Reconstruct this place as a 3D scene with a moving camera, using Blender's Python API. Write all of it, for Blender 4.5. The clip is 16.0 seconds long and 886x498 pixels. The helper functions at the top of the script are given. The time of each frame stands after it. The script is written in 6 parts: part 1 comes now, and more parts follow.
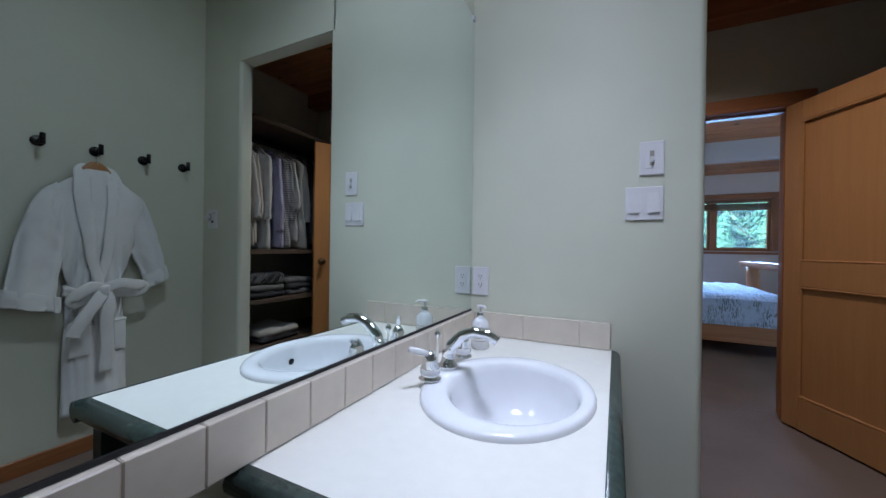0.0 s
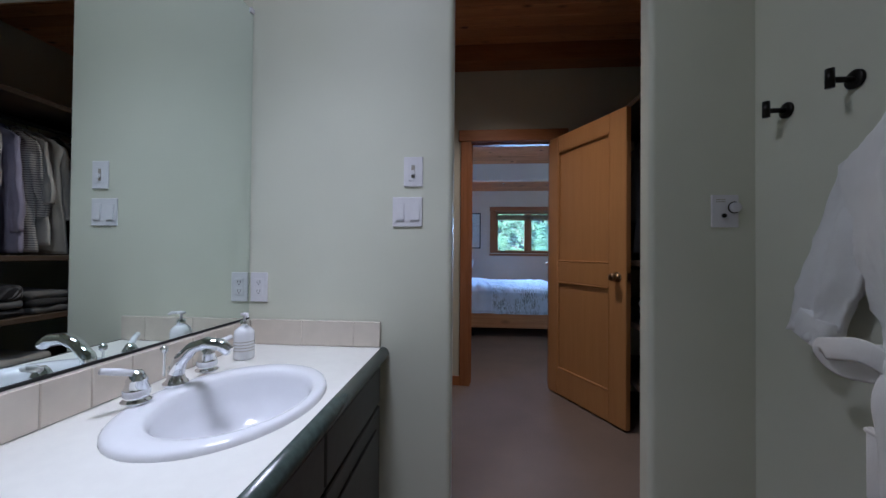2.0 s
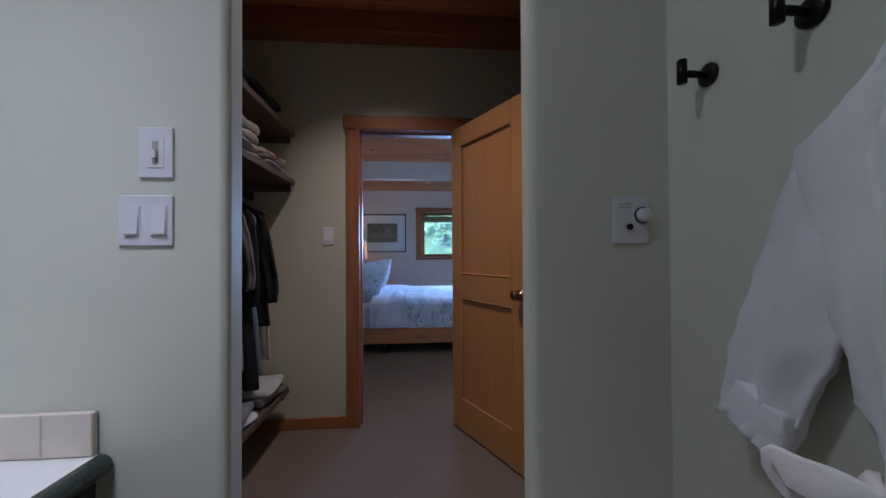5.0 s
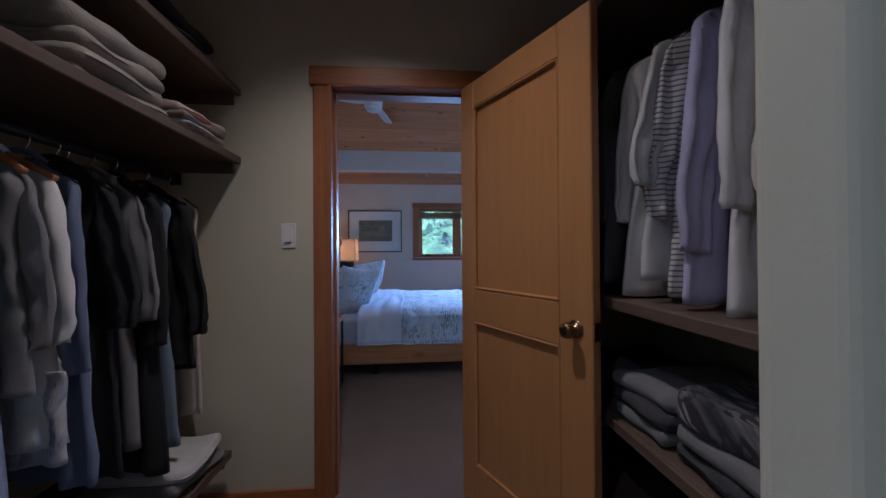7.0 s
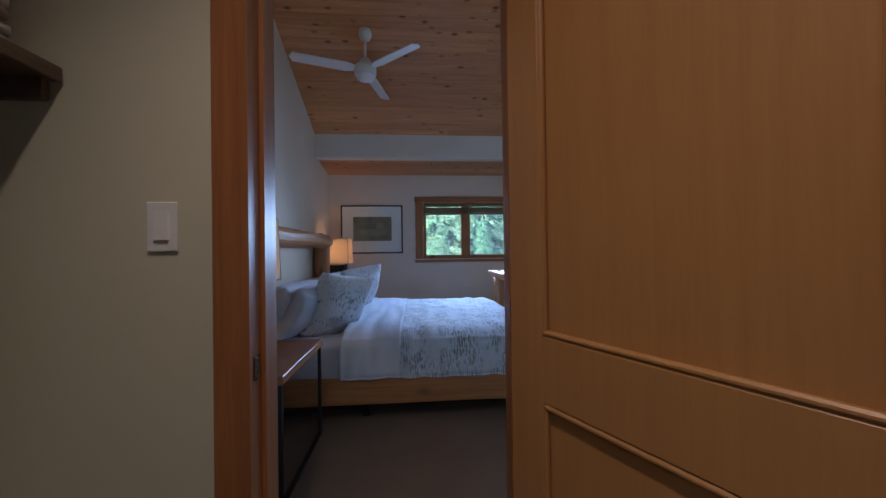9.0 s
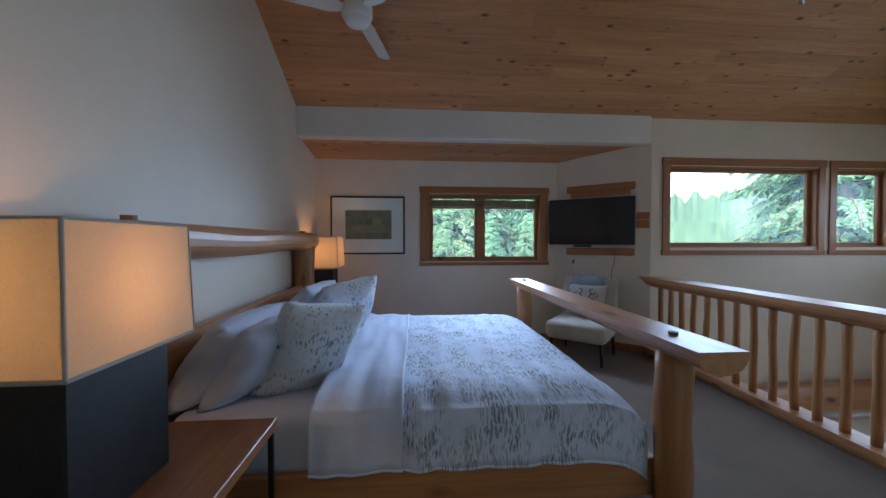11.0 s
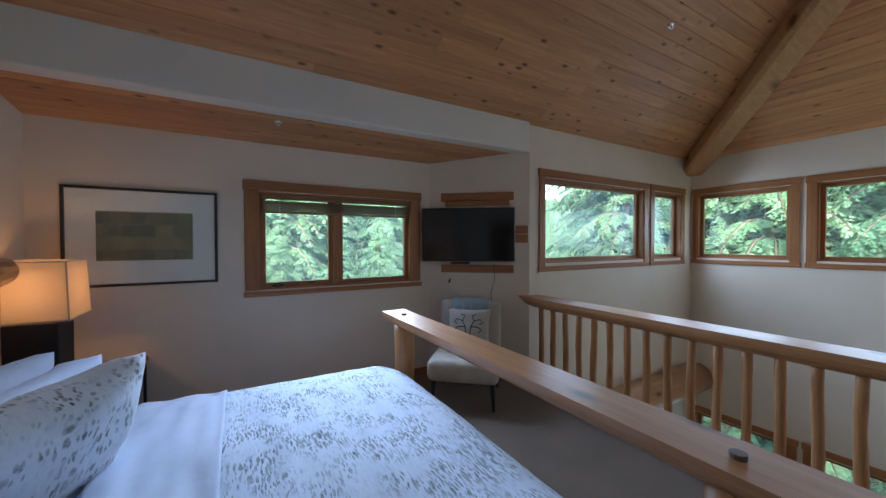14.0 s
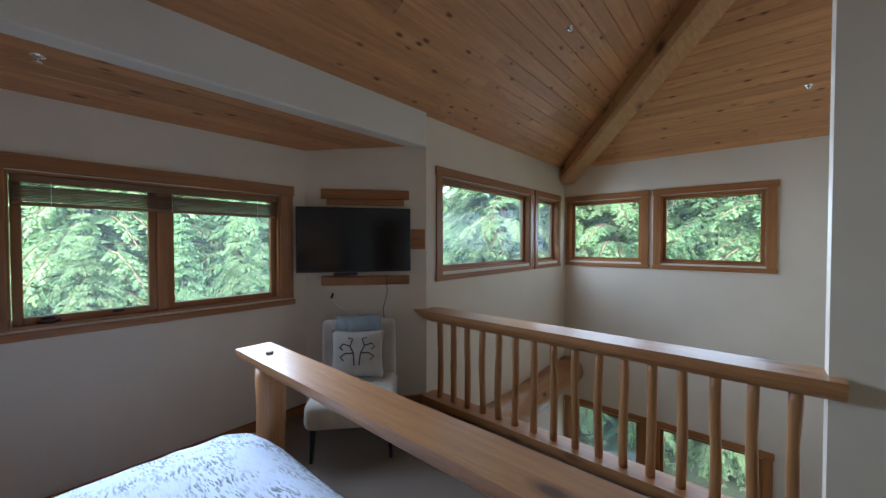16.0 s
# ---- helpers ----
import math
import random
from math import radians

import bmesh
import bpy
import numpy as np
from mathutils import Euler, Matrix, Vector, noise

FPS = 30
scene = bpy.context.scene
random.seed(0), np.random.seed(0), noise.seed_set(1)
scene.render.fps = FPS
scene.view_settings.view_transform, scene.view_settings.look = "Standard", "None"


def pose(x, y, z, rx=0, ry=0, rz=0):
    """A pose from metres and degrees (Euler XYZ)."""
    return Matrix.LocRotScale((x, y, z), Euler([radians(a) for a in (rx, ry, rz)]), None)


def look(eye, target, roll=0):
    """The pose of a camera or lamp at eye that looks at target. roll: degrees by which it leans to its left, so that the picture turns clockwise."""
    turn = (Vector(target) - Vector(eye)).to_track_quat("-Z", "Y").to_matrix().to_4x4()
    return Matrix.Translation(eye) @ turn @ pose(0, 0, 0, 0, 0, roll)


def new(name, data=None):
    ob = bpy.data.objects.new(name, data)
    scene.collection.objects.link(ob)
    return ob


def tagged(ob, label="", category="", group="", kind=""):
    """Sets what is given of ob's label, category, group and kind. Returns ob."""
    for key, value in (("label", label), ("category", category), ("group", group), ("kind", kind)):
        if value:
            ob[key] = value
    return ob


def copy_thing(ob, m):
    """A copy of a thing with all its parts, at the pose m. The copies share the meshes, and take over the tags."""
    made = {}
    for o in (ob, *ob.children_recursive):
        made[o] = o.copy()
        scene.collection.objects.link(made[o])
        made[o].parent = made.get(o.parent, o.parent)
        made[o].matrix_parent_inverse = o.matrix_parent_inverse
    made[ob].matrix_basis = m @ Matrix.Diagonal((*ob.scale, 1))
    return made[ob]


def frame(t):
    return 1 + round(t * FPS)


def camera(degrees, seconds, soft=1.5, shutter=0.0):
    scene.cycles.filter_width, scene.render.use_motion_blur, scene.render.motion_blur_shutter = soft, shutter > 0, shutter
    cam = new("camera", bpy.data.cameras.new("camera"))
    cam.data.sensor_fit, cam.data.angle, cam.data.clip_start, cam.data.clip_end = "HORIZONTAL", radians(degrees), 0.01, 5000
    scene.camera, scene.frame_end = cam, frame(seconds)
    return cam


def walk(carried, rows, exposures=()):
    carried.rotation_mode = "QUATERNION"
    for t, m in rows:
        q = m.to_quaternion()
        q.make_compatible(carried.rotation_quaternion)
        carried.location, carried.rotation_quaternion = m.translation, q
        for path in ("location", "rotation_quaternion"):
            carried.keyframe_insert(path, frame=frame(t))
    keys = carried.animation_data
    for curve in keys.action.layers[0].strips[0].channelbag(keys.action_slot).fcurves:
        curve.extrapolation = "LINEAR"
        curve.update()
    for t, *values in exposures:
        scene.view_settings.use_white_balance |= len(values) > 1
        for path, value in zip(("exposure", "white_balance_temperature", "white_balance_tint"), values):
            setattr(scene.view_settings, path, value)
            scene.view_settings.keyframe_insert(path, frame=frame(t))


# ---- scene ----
cam = camera(102.5, 16.0)
PATH = [
    (0, (-0.052, 0.483, 1.104), (-0.927, 2.282, 1.099), 0.8),
    (0.5, (0.015, 0.507, 1.097), (-0.672, 2.385, 1.109), 1.0),
    (1, (0.1, 0.518, 1.104), (-0.398, 2.455, 1.118), 0.8),
    (1.5, (0.2, 0.53, 1.109), (-0.127, 2.502, 1.124), 0.7),
    (2, (0.291, 0.541, 1.11), (0.131, 2.535, 1.134), 0.5),
    (2.5, (0.368, 0.552, 1.112), (0.354, 2.552, 1.14), 0.3),
    (3, (0.446, 0.562, 1.122), (0.525, 2.561, 1.147), 0.2),
    (3.5, (0.517, 0.603, 1.136), (0.657, 2.598, 1.16), 0.1),
    (4, (0.567, 0.7, 1.155), (0.735, 2.693, 1.175), 0.1),
    (4.2, (0.587, 0.755, 1.162), (0.751, 2.748, 1.192), 0.1),
    (6.3, (0.723, 1.504, 1.222), (0.889, 3.497, 1.238), -0.9),
    (6.5, (0.696, 1.547, 1.223), (0.871, 3.539, 1.24), -0.4),
    (7, (0.675, 1.747, 1.233), (0.85, 3.739, 1.246), -0.4),
    (7.5, (0.671, 1.947, 1.226), (0.843, 3.94, 1.241), -0.4),
    (8, (0.683, 2.176, 1.231), (0.852, 4.169, 1.246), -0.3),
    (8.5, (0.682, 2.396, 1.241), (0.855, 4.389, 1.256), -0.4),
    (8.7, (0.686, 2.49, 1.24), (0.845, 4.484, 1.256), -0.8),
    (10.8, (0.646, 3.524, 1.394), (0.79, 5.518, 1.348), -0.0),
    (11, (0.628, 3.615, 1.403), (0.785, 5.608, 1.359), -0.0),
    (11.5, (0.609, 3.817, 1.426), (0.912, 5.793, 1.387), 0.1),
    (12, (0.593, 4.035, 1.467), (1.069, 5.977, 1.427), 0.1),
    (12.5, (0.597, 4.25, 1.509), (1.204, 6.155, 1.472), -0.0),
    (13, (0.605, 4.424, 1.536), (1.306, 6.297, 1.5), -0.0),
    (13.5, (0.608, 4.598, 1.561), (1.448, 6.412, 1.524), -0.1),
    (14, (0.635, 4.772, 1.566), (1.639, 6.501, 1.533), -0.1),
    (14.5, (0.693, 4.94, 1.579), (1.856, 6.566, 1.547), -0.1),
    (15, (0.773, 5.098, 1.609), (2.077, 6.614, 1.573), -0.1),
    (15.5, (0.85, 5.205, 1.635), (2.265, 6.617, 1.595), -0.0),
    (16, (0.904, 5.319, 1.643), (2.423, 6.621, 1.603), -0.0),
]
EXPOSURES = [(0, 3.28, 4900, 18), (1.5, 3.18, 5000, 20), (3.5, 3.1, 5050, 22), (7, 2.97, 4850, 24), (8.5, 2.82, 5300, 22), (11, 2.97, 6000, 18), (13.5, 3.02, 6100, 18), (16, 2.98, 6600, 18)]
walk(cam, [(t, look(eye, target, roll)) for t, eye, target, roll in PATH], EXPOSURES)

# ---- world, sun and the large lights ----
world = bpy.data.worlds.new("sky")
scene.world = world
world.use_nodes = True
wn, wl = world.node_tree.nodes, world.node_tree.links
sky = wn.new("ShaderNodeTexSky")
sky.sky_type, sky.sun_disc = "NISHITA", False
sky.sun_elevation, sky.sun_rotation = radians(34), radians(226)
wn["Background"].inputs["Strength"].default_value = 0.15
wl.new(sky.outputs["Color"], wn["Background"].inputs["Color"])


def lamp(name, kind, m, energy, color, **more):
    data = bpy.data.lights.new(name, kind)
    data.energy, data.color = energy, color
    for key, value in more.items():
        if key == "size":
            data.size = value
        elif key == "size_y":
            data.shape, data.size_y = "RECTANGLE", value
        elif key == "angle":
            data.angle = value
        elif key == "radius":
            data.shadow_soft_size = value
        elif key == "cone":
            data.spot_size = value
        elif key == "blend":
            data.spot_blend = value
        elif key == "disk":
            data.shape, data.size = "DISK", value
        elif key == "spread":
            data.spread = value
    ob = new(name, data)
    ob.matrix_world = m
    return ob


SUN_WAY = Vector((0.60, 0.58, -0.56))
sun = lamp("sun", "SUN", look((-20, -20, 25), Vector((-20, -20, 25)) + SUN_WAY), 4.2, (1.0, 0.97, 0.90), angle=radians(60))

DAY = (0.52, 0.75, 1.0)
WARM = (1.0, 0.56, 0.25)
WIDE = radians(108)
# the sky's light through each window, falling inwards and down
lamp("window_light", "AREA", look((1.6, 8.49, 1.62), (1.5, 6.5, 1.07)), 5.2, DAY, size=1.5, size_y=0.7, spread=WIDE)
lamp("window_light", "AREA", look((4.7, 7.75, 1.86), (4.8, 5.6, 1.28)), 5.2, DAY, size=1.9, size_y=0.8, spread=WIDE)
lamp("window_light", "AREA", look((6.4, 7.75, 1.86), (6.4, 5.6, 1.28)), 2.4, DAY, size=0.7, size_y=0.8, spread=radians(140))
lamp("window_light", "AREA", look((7.06, 7.1, 1.86), (4.5, 6.9, 1.17)), 0.9, DAY, size=1.0, size_y=0.8, spread=WIDE)
lamp("window_light", "AREA", look((7.06, 5.7, 1.86), (4.5, 5.7, 1.17)), 0.9, DAY, size=1.1, size_y=0.8, spread=WIDE)
lamp("window_light", "AREA", look((7.17, 7.1, -1.75), (4, 6.8, -2.7)), 0.4, DAY, size=1.0, size_y=0.9)
# the recessed lamp over the basin and the lamp in the closet's ceiling
lamp("basin_light", "SPOT", look((-0.12, 1.16, 2.77), (-0.22, 1.34, 0.7)), 13.0, (1.0, 0.95, 0.86), radius=0.28, cone=radians(90), blend=1.0)
lamp("basin_lens", "AREA", look((-0.12, 1.16, 2.762), (-0.12, 1.161, 0)), 0.65, (1.0, 0.95, 0.86), disk=0.12)
lamp("closet_light", "SPOT", look((0.46, 2.72, 2.785), (0.56, 2.84, 0)), 8.6, (1.0, 0.79, 0.54), radius=0.05, cone=radians(112), blend=1.0)
# the bulbs of the two bedside lamps
lamp("bulb", "POINT", pose(-0.37, 4.70, 1.27), 0.46, WARM, radius=0.035)
lamp("bulb", "POINT", pose(-0.47, 8.06, 1.27), 0.46, WARM, radius=0.035)


# ---- materials ----
def shader(name, rough=0.6, metal=0.0):
    mat = bpy.data.materials.new(name)
    mat.use_nodes = True
    nodes, links = mat.node_tree.nodes, mat.node_tree.links
    b = nodes["Principled BSDF"]
    b.inputs["Roughness"].default_value = rough
    b.inputs["Metallic"].default_value = metal
    return mat, nodes, links, b


def coords(nodes, links, scale=(1, 1, 1), turn=0.0, shuffle=True):
    tc = nodes.new("ShaderNodeTexCoord")
    mp = nodes.new("ShaderNodeMapping")
    mp.inputs["Scale"].default_value = scale
    mp.inputs["Rotation"].default_value = (0, 0, turn)
    src = tc.outputs["Object"]
    if shuffle:
        info = nodes.new("ShaderNodeObjectInfo")
        geo = nodes.new("ShaderNodeNewGeometry")
        s = nodes.new("ShaderNodeMath")
        s.operation = "MULTIPLY_ADD"
        s.inputs[1].default_value = 37.0
        links.new(info.outputs["Random"], s.inputs[0])
        s2 = nodes.new("ShaderNodeMath")
        s2.operation = "MULTIPLY_ADD"
        s2.inputs[1].default_value = 23.0
        links.new(geo.outputs["Random Per Island"], s2.inputs[0])
        links.new(s2.outputs[0], s.inputs[2])
        ad = nodes.new("ShaderNodeVectorMath")
        links.new(src, ad.inputs[0])
        links.new(s.outputs[0], ad.inputs[1])
        src = ad.outputs[0]
    links.new(src, mp.inputs["Vector"])
    return mp.outputs["Vector"]


def noise_tex(nodes, links, vec, scale, detail=4.0, rough=0.55, distort=0.0):
    n = nodes.new("ShaderNodeTexNoise")
    n.inputs["Scale"].default_value, n.inputs["Detail"].default_value = scale, detail
    n.inputs["Roughness"].default_value, n.inputs["Distortion"].default_value = rough, distort
    links.new(vec, n.inputs["Vector"])
    return n.outputs["Fac"]


def ramp(nodes, links, fac, stops):
    r = nodes.new("ShaderNodeValToRGB")
    e = r.color_ramp.elements
    while len(e) < len(stops):
        e.new(0.5)
    for el, (p, c) in zip(e, stops):
        el.position, el.color = p, (*c, 1) if len(c) == 3 else c
    links.new(fac, r.inputs["Fac"])
    return r.outputs["Color"]


def mix(nodes, links, fac, a, b, how="MIX"):
    m = nodes.new("ShaderNodeMix")
    m.data_type, m.blend_type = "RGBA", how
    for v, s in ((fac, m.inputs[0]), (a, m.inputs[6]), (b, m.inputs[7])):
        if isinstance(v, (int, float)):
            s.default_value = v
        elif isinstance(v, tuple):
            s.default_value = (*v, 1)
        else:
            links.new(v, s)
    return m.outputs[2]


def bump(nodes, links, b, height, strength, distance=0.005):
    n = nodes.new("ShaderNodeBump")
    n.inputs["Strength"].default_value, n.inputs["Distance"].default_value = strength, distance
    links.new(height, n.inputs["Height"])
    links.new(n.outputs["Normal"], b.inputs["Normal"])


def paint(name, color, rough=0.55, vary=0.04, grain=0.14):
    """Rolled wall paint: faint patches and an orange-peel relief."""
    mat, n, l, b = shader(name, rough)
    v = coords(n, l, shuffle=False)
    a = noise_tex(n, l, v, 1.3, 3)
    low, high = tuple(c * (1 - vary) for c in color), tuple(min(1, c * (1 + vary)) for c in color)
    l.new(ramp(n, l, a, [(0.3, low), (0.7, high)]), b.inputs["Base Color"])
    bump(n, l, b, noise_tex(n, l, v, 160, 3), grain, 0.002)
    return mat


def plain(name, color, rough=0.5, metal=0.0, vary=0.08, scale=30, relief=0.1):
    mat, n, l, b = shader(name, rough, metal)
    v = coords(n, l)
    a = noise_tex(n, l, v, scale, 4)
    low, high = tuple(c * (1 - vary) for c in color), tuple(min(1, c * (1 + vary)) for c in color)
    l.new(ramp(n, l, a, [(0.3, low), (0.7, high)]), b.inputs["Base Color"])
    bump(n, l, b, a, relief, 0.002)
    return mat


def wood(name, pale, dark, axis="x", rough=0.45, knots=0.0, knot=(0.10, 0.04, 0.015), vary=0.25, fine=1.0, streak=0.35, varnish=0.0):
    """Grain along one axis, each board its own tone; knots: how many."""
    mat, n, l, b = shader(name, rough)
    b.inputs["Coat Weight"].default_value, b.inputs["Coat Roughness"].default_value = varnish, 0.32
    along = {"x": (0.05, 1, 1), "y": (1, 0.05, 1), "z": (1, 1, 0.05)}[axis]
    v = coords(n, l, tuple(a * fine for a in along))
    g1 = noise_tex(n, l, v, 26, 5, 0.6, 0.6)
    g2 = noise_tex(n, l, v, 150, 3, 0.6)
    col = ramp(n, l, g1, [(0.28, dark), (0.52, tuple((p + d) / 2 for p, d in zip(pale, dark))), (0.72, pale)])
    col = mix(n, l, streak, col, ramp(n, l, g2, [(0.3, (0.55, 0.5, 0.45)), (0.65, (1, 1, 1))]), "MULTIPLY")
    geo, info = n.new("ShaderNodeNewGeometry"), n.new("ShaderNodeObjectInfo")
    tone = n.new("ShaderNodeMath")
    tone.operation = "ADD"
    l.new(geo.outputs["Random Per Island"], tone.inputs[0])
    l.new(info.outputs["Random"], tone.inputs[1])
    wrap = n.new("ShaderNodeMath")
    wrap.operation = "FRACT"
    l.new(tone.outputs[0], wrap.inputs[0])
    col = mix(n, l, 1.0, col, ramp(n, l, wrap.outputs[0], [(0.0, (1 - vary, 1 - vary * 1.1, 1 - vary * 1.2)), (1.0, (1, 1, 1))]), "MULTIPLY")
    height = g1
    if knots:
        kv = coords(n, l, {"x": (0.45, 1, 1), "y": (1, 0.45, 1), "z": (1, 1, 0.45)}[axis])
        vo = n.new("ShaderNodeTexVoronoi")
        vo.inputs["Scale"].default_value = knots
        l.new(kv, vo.inputs["Vector"])
        mask = ramp(n, l, vo.outputs["Distance"], [(0.10, (0.95, 0.95, 0.95)), (0.17, (0.45, 0.45, 0.45)), (0.28, (0, 0, 0))])
        pick = n.new("ShaderNodeSeparateColor")
        l.new(vo.outputs["Color"], pick.inputs[0])
        mask = mix(n, l, 1.0, mask, ramp(n, l, pick.outputs[0], [(0.52, (0, 0, 0)), (0.60, (1, 1, 1))]), "MULTIPLY")
        col = mix(n, l, mask, col, knot)
    l.new(col, b.inputs["Base Color"])
    bump(n, l, b, height, 0.12, 0.002)
    return mat


def cloth(name, color, weave=420.0, crease=0.35, vary=0.12, rough=0.9):
    mat, n, l, b = shader(name, rough)
    v = coords(n, l)
    a = noise_tex(n, l, v, 9, 4)
    low, high = tuple(c * (1 - vary) for c in color), tuple(min(1, c * (1 + vary * 0.5)) for c in color)
    l.new(ramp(n, l, a, [(0.3, low), (0.7, high)]), b.inputs["Base Color"])
    w = noise_tex(n, l, v, weave, 2)
    s = n.new("ShaderNodeMath")
    s.operation = "MULTIPLY_ADD"
    s.inputs[1].default_value = 0.25
    l.new(w, s.inputs[0])
    l.new(noise_tex(n, l, v, 14, 5, 0.6, 0.8), s.inputs[2])
    bump(n, l, b, s.outputs[0], crease, 0.01)
    b.inputs["Sheen Weight"].default_value = 0.15 if max(color) > 0.14 else 0.0
    return mat


def printed(name, ground, ink, scale=16.0, cover=0.5, leaned=False):
    """Cloth with a brushed print of small leaves in several directions. scale: leaf widths to the metre, tenfold; cover: the share of leaves left out."""
    mat, n, l, b = shader(name, 0.9)
    tc = n.new("ShaderNodeTexCoord")
    sep, com, fall = n.new("ShaderNodeSeparateXYZ"), n.new("ShaderNodeCombineXYZ"), n.new("ShaderNodeMath")
    l.new(tc.outputs["Object"], sep.inputs[0])
    fall.operation = "ADD" if leaned else "SUBTRACT"
    l.new(sep.outputs[0 if leaned else 1], fall.inputs[0])
    l.new(sep.outputs[2], fall.inputs[1])
    l.new(sep.outputs[1 if leaned else 0], com.inputs[0])
    l.new(fall.outputs[0], com.inputs[1])
    if leaned:
        deep = n.new("ShaderNodeMath")
        deep.operation = "SUBTRACT"
        l.new(sep.outputs[0], deep.inputs[0])
        l.new(sep.outputs[2], deep.inputs[1])
        l.new(deep.outputs[0], com.inputs[2])
    flat = com.outputs[0]
    wob = n.new("ShaderNodeTexNoise")
    wob.inputs["Scale"].default_value = 9.0
    l.new(flat, wob.inputs["Vector"])
    sway = n.new("ShaderNodeVectorMath")
    sway.operation = "MULTIPLY_ADD"
    l.new(wob.outputs["Color"], sway.inputs[0])
    sway.inputs[1].default_value = (0.035, 0.035, 0)
    l.new(flat, sway.inputs[2])
    ink_mask = None
    for turn, size, seed in ((0.35, 1.0, 0.0), (-0.65, 0.8, 3.1), (1.3, 1.25, 7.7), (2.3, 1.6, 5.2)):
        mp = n.new("ShaderNodeMapping")
        mp.inputs["Location"].default_value = (seed, seed * 1.7, 0)
        mp.inputs["Rotation"].default_value = (0, 0, turn)
        mp.inputs["Scale"].default_value = (scale * 3.1 * size, scale * 0.56 * size, scale * 1.6)
        l.new(sway.outputs[0], mp.inputs["Vector"])
        vo = n.new("ShaderNodeTexVoronoi")
        vo.voronoi_dimensions = "3D" if leaned else "2D"
        vo.inputs["Scale"].default_value = 1.0
        l.new(mp.outputs[0], vo.inputs["Vector"])
        m = ramp(n, l, vo.outputs["Distance"], [(0.25, (1, 1, 1)), (0.38, (0, 0, 0))])
        pick = n.new("ShaderNodeSeparateColor")
        l.new(vo.outputs["Color"], pick.inputs[0])
        m = mix(n, l, 1.0, m, ramp(n, l, pick.outputs[0], [(cover, (0, 0, 0)), (cover + 0.05, (0.65, 0.65, 0.65)), (1.0, (1, 1, 1))]), "MULTIPLY")
        ink_mask = m if ink_mask is None else mix(n, l, 1.0, ink_mask, m, "LIGHTEN")
    patch = ramp(n, l, noise_tex(n, l, flat, 5.5, 3), [(0.42, (0.10, 0.10, 0.10)), (0.56, (1, 1, 1))])
    streak = ramp(n, l, noise_tex(n, l, flat, 70, 3), [(0.35, (0.6, 0.6, 0.6)), (0.6, (1, 1, 1))])
    ink_mask = mix(n, l, 1.0, mix(n, l, 1.0, ink_mask, patch, "MULTIPLY"), streak, "MULTIPLY")
    v = coords(n, l)
    col = mix(n, l, ink_mask, ground, ramp(n, l, noise_tex(n, l, v, 12, 2), [(0.35, ink), (0.65, tuple(min(1, c * 1.8) for c in ink))]))
    l.new(col, b.inputs["Base Color"])
    bump(n, l, b, noise_tex(n, l, v, 14, 5, 0.6, 0.8), 0.4, 0.012)
    b.inputs["Sheen Weight"].default_value = 0.1
    return mat


def striped(name, one, two, axis, per_metre, share=0.5):
    mat, n, l, b = shader(name, 0.9)
    tc = n.new("ShaderNodeTexCoord")
    sep = n.new("ShaderNodeSeparateXYZ")
    l.new(tc.outputs["Object"], sep.inputs[0])
    m1 = n.new("ShaderNodeMath")
    m1.operation = "MULTIPLY"
    m1.inputs[1].default_value = per_metre
    l.new(sep.outputs["XYZ".index(axis.upper())], m1.inputs[0])
    m2 = n.new("ShaderNodeMath")
    m2.operation = "FRACT"
    l.new(m1.outputs[0], m2.inputs[0])
    l.new(ramp(n, l, m2.outputs[0], [(share - 0.06, one), (share + 0.06, two)]), b.inputs["Base Color"])
    return mat


def metal(name, color, rough):
    mat, n, l, b = shader(name, rough, 1.0)
    b.inputs["Base Color"].default_value = (*color, 1)
    v = coords(n, l)
    r = n.new("ShaderNodeMapRange")
    r.inputs["To Min"].default_value, r.inputs["To Max"].default_value = rough * 0.7, rough * 1.4
    l.new(noise_tex(n, l, v, 40, 3), r.inputs["Value"])
    l.new(r.outputs[0], b.inputs["Roughness"])
    return mat


def shade_cloth(name, color, through_share=0.6):
    mat, n, l, b = shader(name, 0.9)
    v = coords(n, l)
    c = ramp(n, l, noise_tex(n, l, v, 240, 3), [(0.3, tuple(k * 0.88 for k in color)), (0.7, color)])
    l.new(c, b.inputs["Base Color"])
    tr = n.new("ShaderNodeBsdfTranslucent")
    l.new(c, tr.inputs["Color"])
    ms = n.new("ShaderNodeMixShader")
    ms.inputs[0].default_value = through_share
    l.new(b.outputs[0], ms.inputs[1])
    l.new(tr.outputs[0], ms.inputs[2])
    l.new(ms.outputs[0], n["Material Output"].inputs["Surface"])
    return mat


